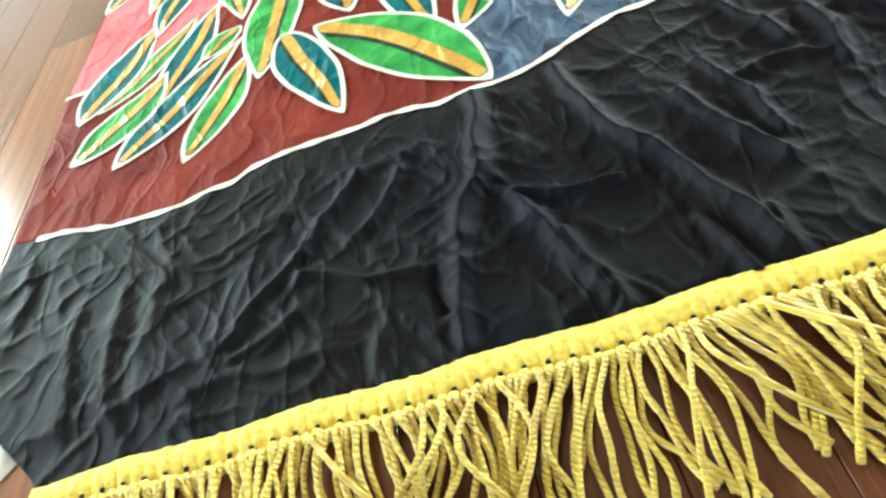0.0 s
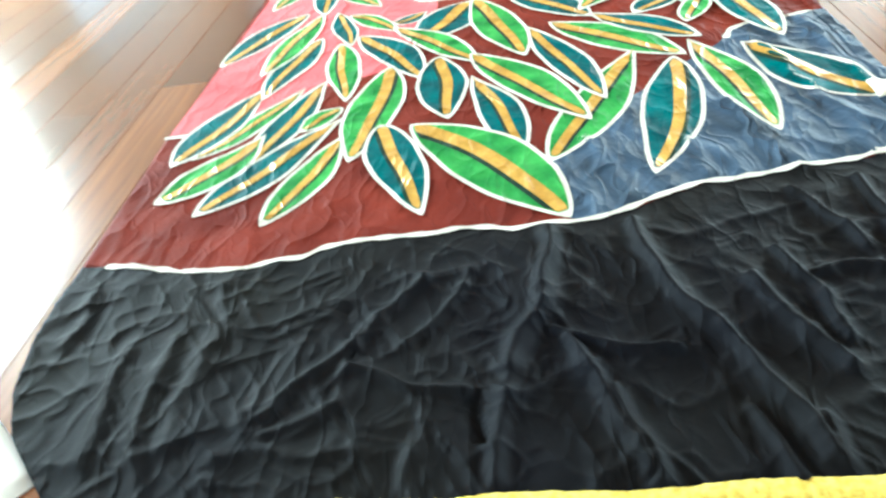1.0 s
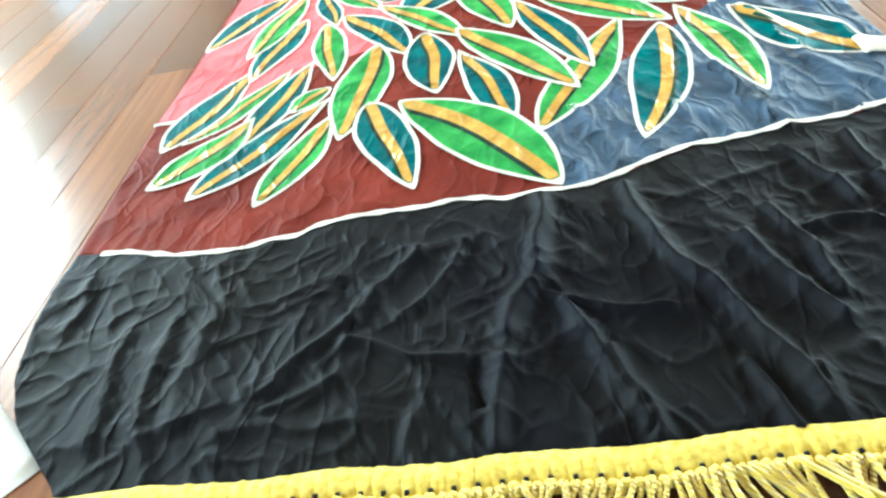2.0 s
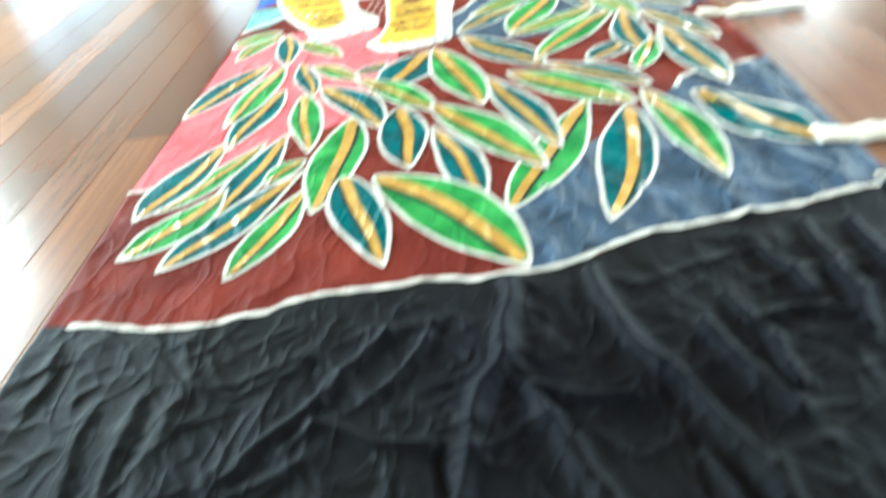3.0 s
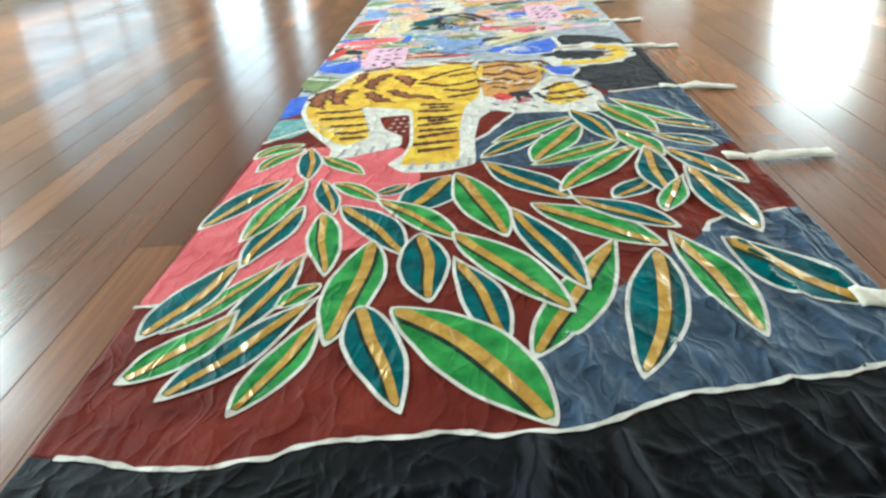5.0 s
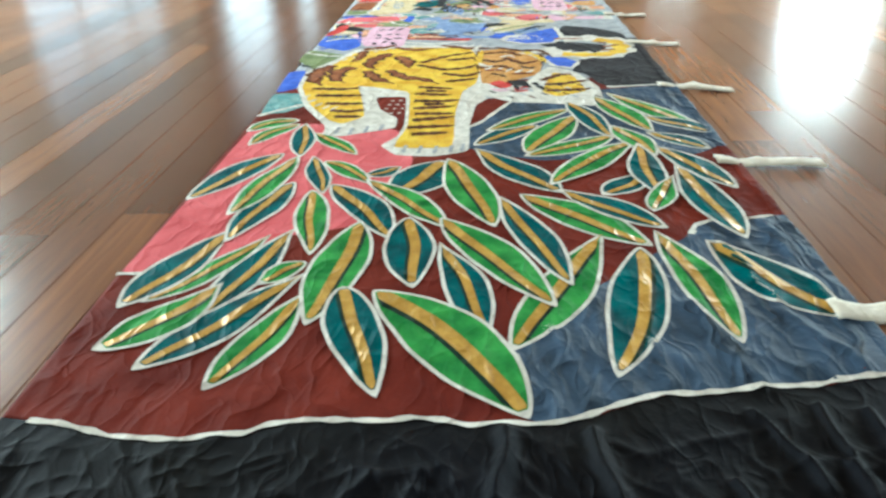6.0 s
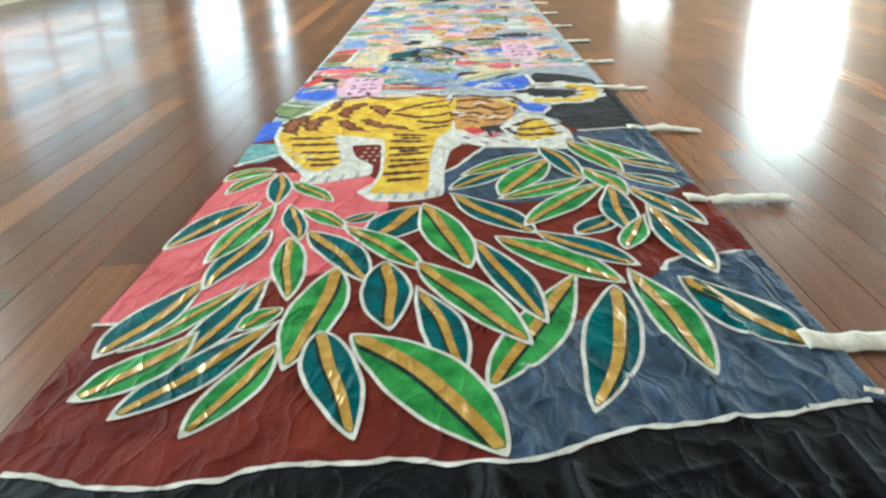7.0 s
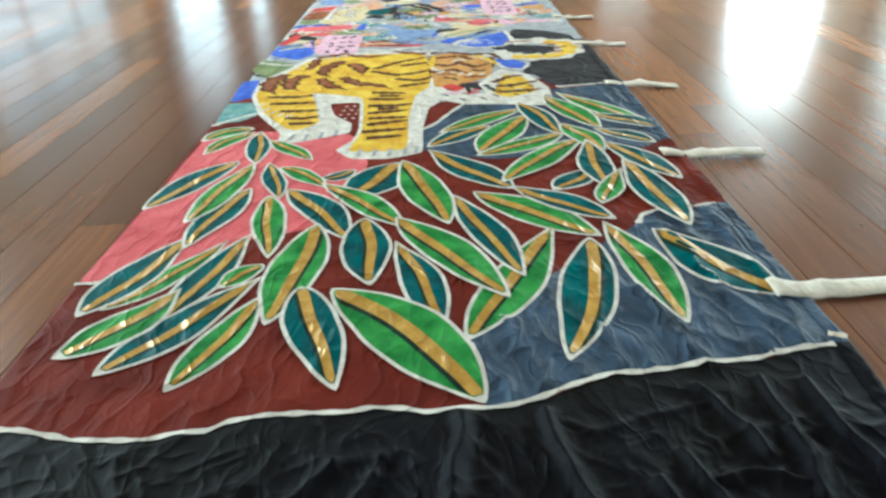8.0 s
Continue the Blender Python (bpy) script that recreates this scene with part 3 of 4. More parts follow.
patch("dark_patch", DARK, 7, [(0.109, 1.292), (0.158, 1.292), (0.173, 1.214), (0.141, 1.242)])
patch("red_patch", RED, 7, [(0.127, 1.224), (0.162, 1.237), (0.165, 1.195), (0.132, 1.183)])
stroke("dark_stroke", DARK, 9, 0.014, [(0.177, 1.265), (0.199, 1.198)])
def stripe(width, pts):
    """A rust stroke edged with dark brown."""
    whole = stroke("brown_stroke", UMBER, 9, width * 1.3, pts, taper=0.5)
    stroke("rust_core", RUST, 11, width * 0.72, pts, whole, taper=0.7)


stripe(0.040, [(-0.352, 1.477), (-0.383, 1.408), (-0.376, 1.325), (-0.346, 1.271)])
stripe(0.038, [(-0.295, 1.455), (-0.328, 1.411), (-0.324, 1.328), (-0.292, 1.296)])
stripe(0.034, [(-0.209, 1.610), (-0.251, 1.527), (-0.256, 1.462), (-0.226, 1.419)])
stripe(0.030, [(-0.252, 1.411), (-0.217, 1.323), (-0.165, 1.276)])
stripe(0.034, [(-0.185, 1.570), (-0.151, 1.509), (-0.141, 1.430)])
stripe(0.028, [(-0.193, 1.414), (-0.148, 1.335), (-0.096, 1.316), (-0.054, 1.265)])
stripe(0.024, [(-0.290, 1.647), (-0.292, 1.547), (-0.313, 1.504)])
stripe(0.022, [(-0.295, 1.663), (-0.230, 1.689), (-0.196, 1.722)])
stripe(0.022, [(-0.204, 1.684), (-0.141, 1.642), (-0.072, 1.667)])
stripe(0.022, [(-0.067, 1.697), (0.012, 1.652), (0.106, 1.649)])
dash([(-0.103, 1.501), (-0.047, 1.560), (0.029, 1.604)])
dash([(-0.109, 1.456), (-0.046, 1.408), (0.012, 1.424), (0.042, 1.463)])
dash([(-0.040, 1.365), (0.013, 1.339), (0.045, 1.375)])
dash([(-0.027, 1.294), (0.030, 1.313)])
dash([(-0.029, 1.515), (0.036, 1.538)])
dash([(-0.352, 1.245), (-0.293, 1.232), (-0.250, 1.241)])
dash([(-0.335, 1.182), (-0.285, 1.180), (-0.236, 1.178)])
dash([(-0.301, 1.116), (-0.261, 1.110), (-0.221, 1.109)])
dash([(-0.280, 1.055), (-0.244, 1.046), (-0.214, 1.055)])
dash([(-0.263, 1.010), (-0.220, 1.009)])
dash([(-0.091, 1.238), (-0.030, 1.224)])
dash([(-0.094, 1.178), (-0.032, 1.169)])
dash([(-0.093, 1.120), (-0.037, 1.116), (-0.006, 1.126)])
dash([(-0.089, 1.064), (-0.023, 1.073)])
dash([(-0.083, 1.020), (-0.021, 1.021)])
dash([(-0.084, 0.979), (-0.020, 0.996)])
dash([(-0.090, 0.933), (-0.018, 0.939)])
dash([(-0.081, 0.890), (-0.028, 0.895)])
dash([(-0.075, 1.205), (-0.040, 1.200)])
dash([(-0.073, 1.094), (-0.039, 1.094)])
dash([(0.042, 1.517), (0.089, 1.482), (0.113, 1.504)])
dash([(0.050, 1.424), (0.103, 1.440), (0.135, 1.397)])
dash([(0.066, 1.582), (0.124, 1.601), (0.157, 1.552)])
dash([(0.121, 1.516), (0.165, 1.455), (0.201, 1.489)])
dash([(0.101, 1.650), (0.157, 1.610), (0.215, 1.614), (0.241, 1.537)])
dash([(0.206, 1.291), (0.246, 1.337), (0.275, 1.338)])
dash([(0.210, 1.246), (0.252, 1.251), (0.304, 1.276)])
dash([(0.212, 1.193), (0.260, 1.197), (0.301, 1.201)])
patch("dark_field", DARK, 3, [(0.44, 1.215), (0.507, 1.205), (0.506, 1.76), (0.45, 1.74)], soft=1)
patch("dark_field", DARK, 4, [(0.281, 1.847), (0.314, 1.962), (0.410, 1.912), (0.481, 1.823), (0.484, 1.728), (0.387, 1.739), (0.286, 1.759)])
patch("dark_field", DARK, 4, [(0.213, 1.708), (0.283, 1.726), (0.411, 1.669), (0.386, 1.553), (0.270, 1.589)])
patch("dark_field", DARK, 4, [(0.280, 1.361), (0.315, 1.496), (0.372, 1.513), (0.445, 1.571), (0.479, 1.656), (0.481, 1.508), (0.475, 1.227), (0.348, 1.225), (0.330, 1.261), (0.312, 1.344)])
stroke("pale_stroke", WHITE, 5, 0.075, [(0.216, 1.629), (0.283, 1.558), (0.375, 1.534), (0.434, 1.566), (0.455, 1.645), (0.444, 1.719), (0.372, 1.759), (0.294, 1.757)])
stroke("ochre_stroke", YELLOW, 7, 0.045, [(0.275, 1.559), (0.376, 1.541), (0.429, 1.574), (0.450, 1.646), (0.438, 1.712), (0.387, 1.739)])
stroke("brown_stroke", RUST, 9, 0.014, [(0.391, 1.705), (0.413, 1.685)])
stroke("brown_stroke", RUST, 9, 0.014, [(0.398, 1.640), (0.443, 1.663)])
stroke("brown_stroke", RUST, 9, 0.014, [(0.387, 1.597), (0.426, 1.605)])
stroke("brown_stroke", RUST, 9, 0.014, [(0.269, 1.762), (0.354, 1.754)])
patch("blue_patch", BLUE, 4, [(0.112, 1.760), (0.186, 1.840), (0.280, 1.931), (0.292, 1.792), (0.264, 1.714), (0.179, 1.706)])
patch("blue_patch", BLUE, 4, [(0.220, 1.527), (0.248, 1.564), (0.308, 1.470), (0.283, 1.410), (0.240, 1.436)])
stroke("border_line", WHITE, 7, 0.014, [(0.115, 1.751), (0.178, 1.698), (0.264, 1.706), (0.296, 1.791), (0.284, 1.940)])
stroke("border_line", WHITE, 7, 0.012, [(0.222, 1.499), (0.239, 1.430), (0.285, 1.403), (0.311, 1.470)])
stroke("border_line", WHITE, 7, 0.009, [(0.347, 1.220), (0.400, 1.222), (0.472, 1.227)])

stroke("head_stroke", WHITE, 12, 0.014, [(0.042, 1.476), (0.060, 1.434), (0.085, 1.443)], taper=0.4)
stroke("head_stroke", WHITE, 12, 0.012, [(0.103, 1.533), (0.126, 1.557), (0.144, 1.526)], taper=0.4)
stroke("head_stroke", WHITE, 12, 0.012, [(0.156, 1.581), (0.187, 1.561), (0.200, 1.516)], taper=0.4)
stroke("head_stroke", DARK, 12, 0.012, [(0.152, 1.432), (0.174, 1.403), (0.194, 1.425)], taper=0.4)
stroke("head_stroke", DARK, 12, 0.010, [(0.074, 1.358), (0.100, 1.342), (0.114, 1.317)], taper=0.4)
stroke("head_stroke", RUST, 12, 0.016, [(0.060, 1.385), (0.087, 1.399), (0.113, 1.376)], taper=0.4)
stroke("head_stroke", RUST, 12, 0.016, [(0.127, 1.350), (0.160, 1.356), (0.189, 1.352)], taper=0.4)
stroke("head_stroke", YELLOW, 12, 0.022, [(0.172, 1.592), (0.209, 1.529), (0.224, 1.458)], taper=0.4)
stroke("head_stroke", YELLOW, 12, 0.020, [(0.042, 1.450), (0.045, 1.544), (0.052, 1.629)], taper=0.4)
stroke("head_stroke", WHITE, 12, 0.016, [(0.190, 1.334), (0.228, 1.382), (0.265, 1.382)], taper=0.4)
stroke("head_stroke", DARK, 12, 0.012, [(0.124, 1.270), (0.134, 1.236), (0.137, 1.194)], taper=0.4)
stroke("head_stroke", PINK, 12, 0.014, [(0.076, 1.214), (0.096, 1.195), (0.119, 1.207)], taper=0.4)
stroke("head_stroke", GREY, 12, 0.012, [(0.140, 1.204), (0.159, 1.212), (0.172, 1.184)], taper=0.4)
stroke("head_stroke", UMBER, 12, 0.010, [(0.212, 1.571), (0.217, 1.500), (0.207, 1.435)], taper=0.4)
stroke("head_stroke", WHITE, 12, 0.014, [(0.026, 1.619), (0.042, 1.677), (0.062, 1.689)], taper=0.4)
stroke("head_stroke", UMBER, 12, 0.010, [(0.042, 1.616), (0.037, 1.477), (0.042, 1.376)], taper=0.4)

for x, y in ((-0.1, 0.79), (-0.07, 0.785), (-0.04, 0.782), (-0.01, 0.785), (0.012, 0.79), (-0.25, 0.905), (-0.22, 0.9), (-0.19, 0.91), (-0.16, 0.925)):
    stroke("dark_stroke", GREY, 9, 0.007, [(x, y - 0.012), (x + 0.003, y + 0.03)])
for k in range(16):
    stroke("fleck", WHITE, 5, 0.007, [(-0.17 + 0.018 * (k % 4) + 0.004 * (k // 4), 1.03 + 0.032 * (k // 4)), (-0.163 + 0.018 * (k % 4) + 0.004 * (k // 4), 1.034 + 0.032 * (k // 4))])
for k in range(34):
    t = k / 33
    bx, by = (-0.4 + 0.42 * t, 1.43 + 0.25 * math.sin(min(1.0, t * 1.7) * math.pi / 2)) if k % 2 else (-0.37 + 0.34 * t, 1.16 - 0.1 * math.sin(t * 6))
    if k % 2 or bx < -0.27:
        stroke("pale_stroke", WHITE, 8, 0.007, [(bx, by), (bx + 0.012, by + 0.03)], taper=0.5)
for k in range(26):
    a = k / 25
    stroke("pale_stroke", [GREY, DARK, UMBER, WHITE][k % 4], 9, 0.007, [(0.06 + 0.25 * a, 1.15 + 0.12 * ((k * 7) % 5) / 5), (0.075 + 0.25 * a, 1.13 + 0.12 * ((k * 7) % 5) / 5)], taper=0.5)

for k in range(6):
    stroke("pale_stroke", WHITE, 10, 0.01, [(0.06 + 0.026 * k, 1.4 - 0.012 * k), (0.08 + 0.026 * k, 1.43 - 0.01 * k)], taper=0.5)
# ---- painted leaves ----
LEVELS = []


def leaf_piece(name, mat, axis, half, z_up, parent, lo=-1.0, hi=1.0, across=0):
    """A strip between lo and hi of a leaf's half width."""
    across = across or max(4, math.ceil(2 * max(half) / 0.0055))
    n = len(axis)
    verts, faces = [], []
    for i, (p, nrm) in enumerate(axis):
        for k in range(across + 1):
            verts.append(p + nrm * half[i] * (lo + (hi - lo) * k / across))
    for i in range(n - 1):
        for k in range(across):
            o = i * (across + 1) + k
            faces.append((o, o + 1, o + across + 2, o + across + 1))
    xy = np.array([(v.x, v.y) for v in verts])
    z = height(xy[:, 0], xy[:, 1]) + z_up
    flip = (axis[1][0] - axis[0][0]).cross(axis[0][1]) > 0
    return part_mesh(name, from_lists(name, np.column_stack([xy, z]), [f[::-1] if flip else f for f in faces], mat), parent)


def leaf(bx, by, tx, ty, wide, bend, peak, mat):
    """A bamboo leaf from base to tip: white outline, coloured blade, dark vein and gold midrib."""
    rnd = random.Random(int(bx * 7000 + by * 3000))
    base, tip = Vector((bx, by)), Vector((tx, ty))
    run = tip - base
    long = run.length
    d = run / long
    side = Vector((-d.y, d.x))
    power = math.log(0.5) / math.log(peak)
    n = max(14, int(long / 0.0045))
    wave = rnd.uniform(0, 6)

    def spine(u):
        return base + run * u + side * (bend * math.sin(math.pi * u) + 0.0012 * math.sin(u * 11 + wave))

    def half_width(u):
        return wide / 2 * max(0.0, math.sin(math.pi * min(1, u) ** power)) ** 0.78

    def rows(u0, u1, trim):
        axis, half = [], []
        for i in range(n + 1):
            u = u0 + (u1 - u0) * i / n
            a, b = spine(max(0, u - 0.01)), spine(min(1, u + 0.01))
            t = (b - a).normalized()
            axis.append((spine(u), Vector((-t.y, t.x))))
            half.append(max(0.0004, half_width(u) * (1 + 0.012 * math.sin(u * 23 + wave)) - trim))
        return axis, half

    # a leaf painted later lies over those it crosses
    level = 0
    spots = [(spine(u), half_width(u)) for u in (0.05, 0.2, 0.35, 0.5, 0.65, 0.8, 0.95)]
    for other, at in LEVELS:
        if any((p - q).length < 0.9 * (r + s) for p, r in spots for q, s in other):
            level = max(level, at + 1)
    LEVELS.append((spots, level))
    z = STEP * (6 + 4 * level)
    rim = min(0.0054, wide * 0.092)
    axis, half = rows(0, 1, -0.0004)
    whole = leaf_piece("leaf", WHITE, axis, half, z, banner)
    tagged(whole, "%s painted leaf with a gold midrib and white outline" % ("bright green" if mat is GREEN else "deep teal"))
    cut = 1.35 * rim / long
    axis, half = rows(cut, 1 - cut * 1.9, rim)
    leaf_piece("blade", mat, axis, half, z + STEP, whole)
    off = rnd.uniform(-0.12, 0.12)
    axis2, _ = rows(cut * 1.3, 1 - cut * 2.1, 0)
    total = len(axis2) - 1
    rib = [min(max(0.0008, half[i] - 0.001), wide * 0.105 * (1.0 - 0.35 * (i / total) ** 2)) for i in range(total + 1)]
    sgn = 1 if side.y < 0 else -1
    edge = [min(max(0.0006, half[i] - 0.0006), wide * 0.19 * (1 - 0.3 * i / total)) for i in range(total + 1)]
    moved = [(p + nrm * wide * off * math.sin(math.pi * i / total), nrm) for i, (p, nrm) in enumerate(axis2)]
    leaf_piece("vein", VEIN, moved, edge, z + STEP * 2, whole, 0.3 if sgn > 0 else -1.0, 1.0 if sgn > 0 else -0.3, 2)
    leaf_piece("midrib", GOLD, moved, rib, z + STEP * 3, whole, across=2)
    return whole


# behind
leaf(0.227, 0.424, 0.082, 0.117, 0.079, 0.006, 0.57, GREEN)
leaf(-0.096, 0.706, -0.155, 0.655, 0.044, 0.004, 0.53, TEAL)
leaf(-0.240, 0.735, -0.143, 0.619, 0.046, 0.006, 0.43, GREEN)
leaf(-0.266, 0.423, -0.390, 0.227, 0.048, 0.010, 0.57, GREEN)
leaf(-0.341, 0.991, -0.440, 0.918, 0.059, -0.020, 0.45, GREEN)
leaf(-0.336, 0.967, -0.411, 0.827, 0.051, -0.015, 0.44, GREEN)
leaf(-0.329, 0.782, -0.444, 0.560, 0.078, -0.010, 0.48, TEAL)
leaf(0.337, 1.170, 0.496, 0.887, 0.065, -0.002, 0.55, GREEN)
leaf(0.382, 0.981, 0.507, 0.867, 0.061, 0.010, 0.54, TEAL)
leaf(0.375, 0.884, 0.477, 0.777, 0.056, 0.003, 0.55, TEAL)
leaf(0.166, 0.936, 0.036, 0.807, 0.068, -0.008, 0.47, TEAL)
leaf(0.243, 1.042, 0.059, 0.896, 0.064, -0.005, 0.50, GREEN)
leaf(0.315, 0.865, 0.127, 0.752, 0.068, 0.009, 0.50, GREEN)
# front left
leaf(-0.332, 0.448, -0.415, 0.212, 0.074, -0.000, 0.57, TEAL)
leaf(-0.236, 0.445, -0.304, 0.189, 0.064, 0.003, 0.57, TEAL)
leaf(-0.197, 0.337, -0.247, 0.269, 0.045, -0.003, 0.47, GREEN)
leaf(-0.192, 0.302, -0.341, 0.079, 0.072, 0.003, 0.59, TEAL)
leaf(-0.295, 0.275, -0.405, 0.118, 0.076, 0.013, 0.57, GREEN)
leaf(-0.180, 0.252, -0.251, 0.045, 0.061, 0.006, 0.56, GREEN)
leaf(-0.275, 0.632, -0.332, 0.400, 0.066, -0.004, 0.46, TEAL)
leaf(-0.294, 0.766, -0.355, 0.492, 0.064, 0.002, 0.54, GREEN)
leaf(-0.238, 0.598, -0.194, 0.356, 0.058, 0.001, 0.45, GREEN)
leaf(-0.325, 0.969, -0.293, 0.759, 0.053, -0.001, 0.51, TEAL)
leaf(-0.293, 0.901, -0.184, 0.766, 0.046, 0.002, 0.47, GREEN)
leaf(-0.269, 0.763, -0.215, 0.581, 0.044, -0.001, 0.51, TEAL)
leaf(-0.210, 0.621, -0.083, 0.405, 0.071, 0.013, 0.46, TEAL)
leaf(-0.022, 0.734, -0.099, 0.565, 0.107, 0.005, 0.50, TEAL)
leaf(-0.152, 0.641, -0.002, 0.442, 0.063, 0.009, 0.53, GREEN)
leaf(-0.012, 0.742, 0.071, 0.446, 0.080, 0.001, 0.50, GREEN)
leaf(-0.063, 0.483, -0.042, 0.260, 0.077, -0.002, 0.47, TEAL)
leaf(-0.012, 0.398, 0.055, 0.151, 0.062, 0.005, 0.57, TEAL)
leaf(-0.135, 0.469, -0.165, 0.171, 0.082, 0.001, 0.48, GREEN)
leaf(-0.134, 0.264, -0.060, 0.031, 0.071, -0.002, 0.41, TEAL)
leaf(-0.090, 0.255, 0.096, -0.003, 0.108, 0.018, 0.48, GREEN)
# front right
leaf(-0.014, 0.478, 0.141, 0.210, 0.078, 0.007, 0.48, GREEN)
leaf(0.113, 0.573, 0.291, 0.377, 0.086, 0.005, 0.50, GREEN)
leaf(0.077, 0.561, 0.168, 0.264, 0.062, 0.004, 0.51, TEAL)
leaf(0.176, 0.592, 0.326, 0.436, 0.065, 0.002, 0.56, TEAL)
leaf(0.036, 0.791, 0.185, 0.576, 0.080, -0.002, 0.56, TEAL)
leaf(0.343, 0.823, 0.165, 0.606, 0.070, -0.006, 0.51, GREEN)
leaf(0.253, 0.998, 0.132, 0.764, 0.083, -0.004, 0.51, GREEN)
leaf(0.240, 1.097, 0.303, 0.845, 0.060, 0.005, 0.49, TEAL)
leaf(0.303, 1.136, 0.392, 0.881, 0.070, 0.002, 0.50, GREEN)
leaf(0.312, 0.918, 0.370, 0.738, 0.062, 0.005, 0.48, GREEN)
leaf(0.333, 0.659, 0.246, 0.563, 0.061, 0.004, 0.55, TEAL)
leaf(0.376, 0.789, 0.467, 0.577, 0.065, 0.006, 0.52, TEAL)
leaf(0.347, 0.809, 0.338, 0.559, 0.065, -0.003, 0.56, TEAL)
leaf(0.391, 0.690, 0.428, 0.392, 0.070, 0.001, 0.53, TEAL)
leaf(0.378, 0.643, 0.314, 0.489, 0.046, -0.000, 0.60, GREEN)
leaf(0.371, 0.397, 0.481, 0.184, 0.094, -0.006, 0.57, TEAL)
leaf(0.304, 0.431, 0.344, 0.131, 0.068, 0.010, 0.53, GREEN)
leaf(0.273, 0.376, 0.196, 0.067, 0.078, 0.009, 0.47, TEAL)

# ---- the far part: fragments of faded colour ----
def card(x0, y0, x1, y1):
    pink = patch("pink_panel", PINK, 8, [(x0, y0), (x0 - 0.002, y1), (x1, y1 - 0.03), (x1, y0 - 0.02)], label="pale pink painted panel with dark marks", soft=1)
    rnd = random.Random(int(x0 * 100))
    for i in range(3):
        for j in range(4):
            x, y = x0 + (x1 - x0) * (0.25 + 0.22 * i), y0 + (y1 - y0) * (0.15 + 0.2 * j)
            stroke("mark", DARK, 10, 0.012, [(x, y), (x + rnd.uniform(0.008, 0.028), y + rnd.uniform(-0.035, 0.035))], pink)


def fragments():
    """Irregular patches of faded paint; those far off are gathered into one piece."""
    rnd = random.Random(12)
    tones = [PEACH, GREY, PALEBLUE, CREAM, WHITE, GREY, OLIVE, PEACH, TEALPALE, WHITE, GREY, CREAM, PINK, PINK, SALMON, DARK, ORANGE, PALEBLUE, PEACH, WHITE, GREY, BLUE]
    y = 1.84
    while y < 4.95:
        x = -0.44
        grow = 1.0 if y < 2.6 else 1.35
        while x < 0.485:
            w, h = rnd.uniform(0.04, 0.13) * grow, rnd.uniform(0.05, 0.12) * grow
            cx, cy = x + w / 2, y + rnd.uniform(-0.03, 0.03)
            ring = []
            for k in range(7):
                a = k / 7 * math.tau + rnd.uniform(-0.25, 0.25)
                r = rnd.uniform(0.75, 1.15)
                px = min(max(cx + 0.6 * w * r * math.cos(a), -0.445), 0.505)
                ring.append((px, cy + 0.6 * h * r * math.sin(a)))
            if min(p[1] for p in ring) > 1.74 and not (cx > 0.16 and cy < 2.02):
                bits = [patch("colour_patch", rnd.choice(tones), 3 if rnd.random() < 0.6 else 5, ring)]
                if rnd.random() < 0.8:
                    bits.append(stroke("pale_line", rnd.choice([WHITE, WHITE, GREY, DARK, CREAM]), 7, rnd.uniform(0.006, 0.013), ring[:rnd.randint(3, 6)]))
                if y > 2.75:
                    FAR_BITS.extend(bits)
            x += w * 0.8
        y += 0.085 * grow


def far_marks():
    """Fine brush marks over the far fragments."""
    rnd = random.Random(33)
    for _ in range(330):
        x, y = rnd.uniform(-0.42, 0.45), 1.8 + 2.6 * rnd.random() ** 1.3
        if x > 0.14 and y < 2.0 or x < -0.16 and y < 2.05:
            continue
        a, l = rnd.uniform(0, math.pi), rnd.uniform(0.02, 0.07)
        b = stroke("mark", rnd.choice([WHITE, DARK, WHITE, UMBER, BLUE, ORANGE, RED, CREAM, TEAL]), 8, rnd.uniform(0.005, 0.012), [(x, y), (x + l * math.cos(a), y + 0.4 * l), (x + 1.4 * l * math.cos(a), y + l * math.sin(a))], taper=0.5)
        FAR_BITS.append(b)


FAR_BITS = []


def gather(bits):
    """Join the far patches into one mesh that keeps their paints."""
    verts, faces, mats, index = [], [], [], []
    for ob in bits:
        me, o = ob.data, len(verts)
        if me.materials[0] not in mats:
            mats.append(me.materials[0])
        verts += [tuple(v.co) for v in me.vertices]
        for f in me.polygons:
            faces.append(tuple(k + o for k in f.vertices))
            index.append(mats.index(me.materials[0]))
        bpy.data.objects.remove(ob)
    me = from_lists("faded_patch", verts, faces, mats[0])
    for m in mats[1:]:
        me.materials.append(m)
    me.polygons.foreach_set("material_index", index)
    tagged(part_mesh("faded_patch", me, banner), "small faded patches of many colours", kind="stuff")


fragments()
far_marks()
gather(FAR_BITS)
card(-0.31, 1.71, -0.18, 2.01)
card(0.24, 2.24, 0.36, 2.62)
patch("teal_patch", TEAL, 8, [(-0.21, 2.36), (-0.2, 2.47), (-0.12, 2.5), (-0.1, 2.38)])
stroke("dark_stroke", DARK, 9, 0.03, [(-0.1, 2.35), (-0.1, 2.52), (0.0, 2.56), (0.06, 2.45), (0.09, 2.36)])
patch("dark_patch", DARK, 8, [(-0.09, 2.24), (-0.08, 2.36), (-0.02, 2.34), (-0.02, 2.24)])

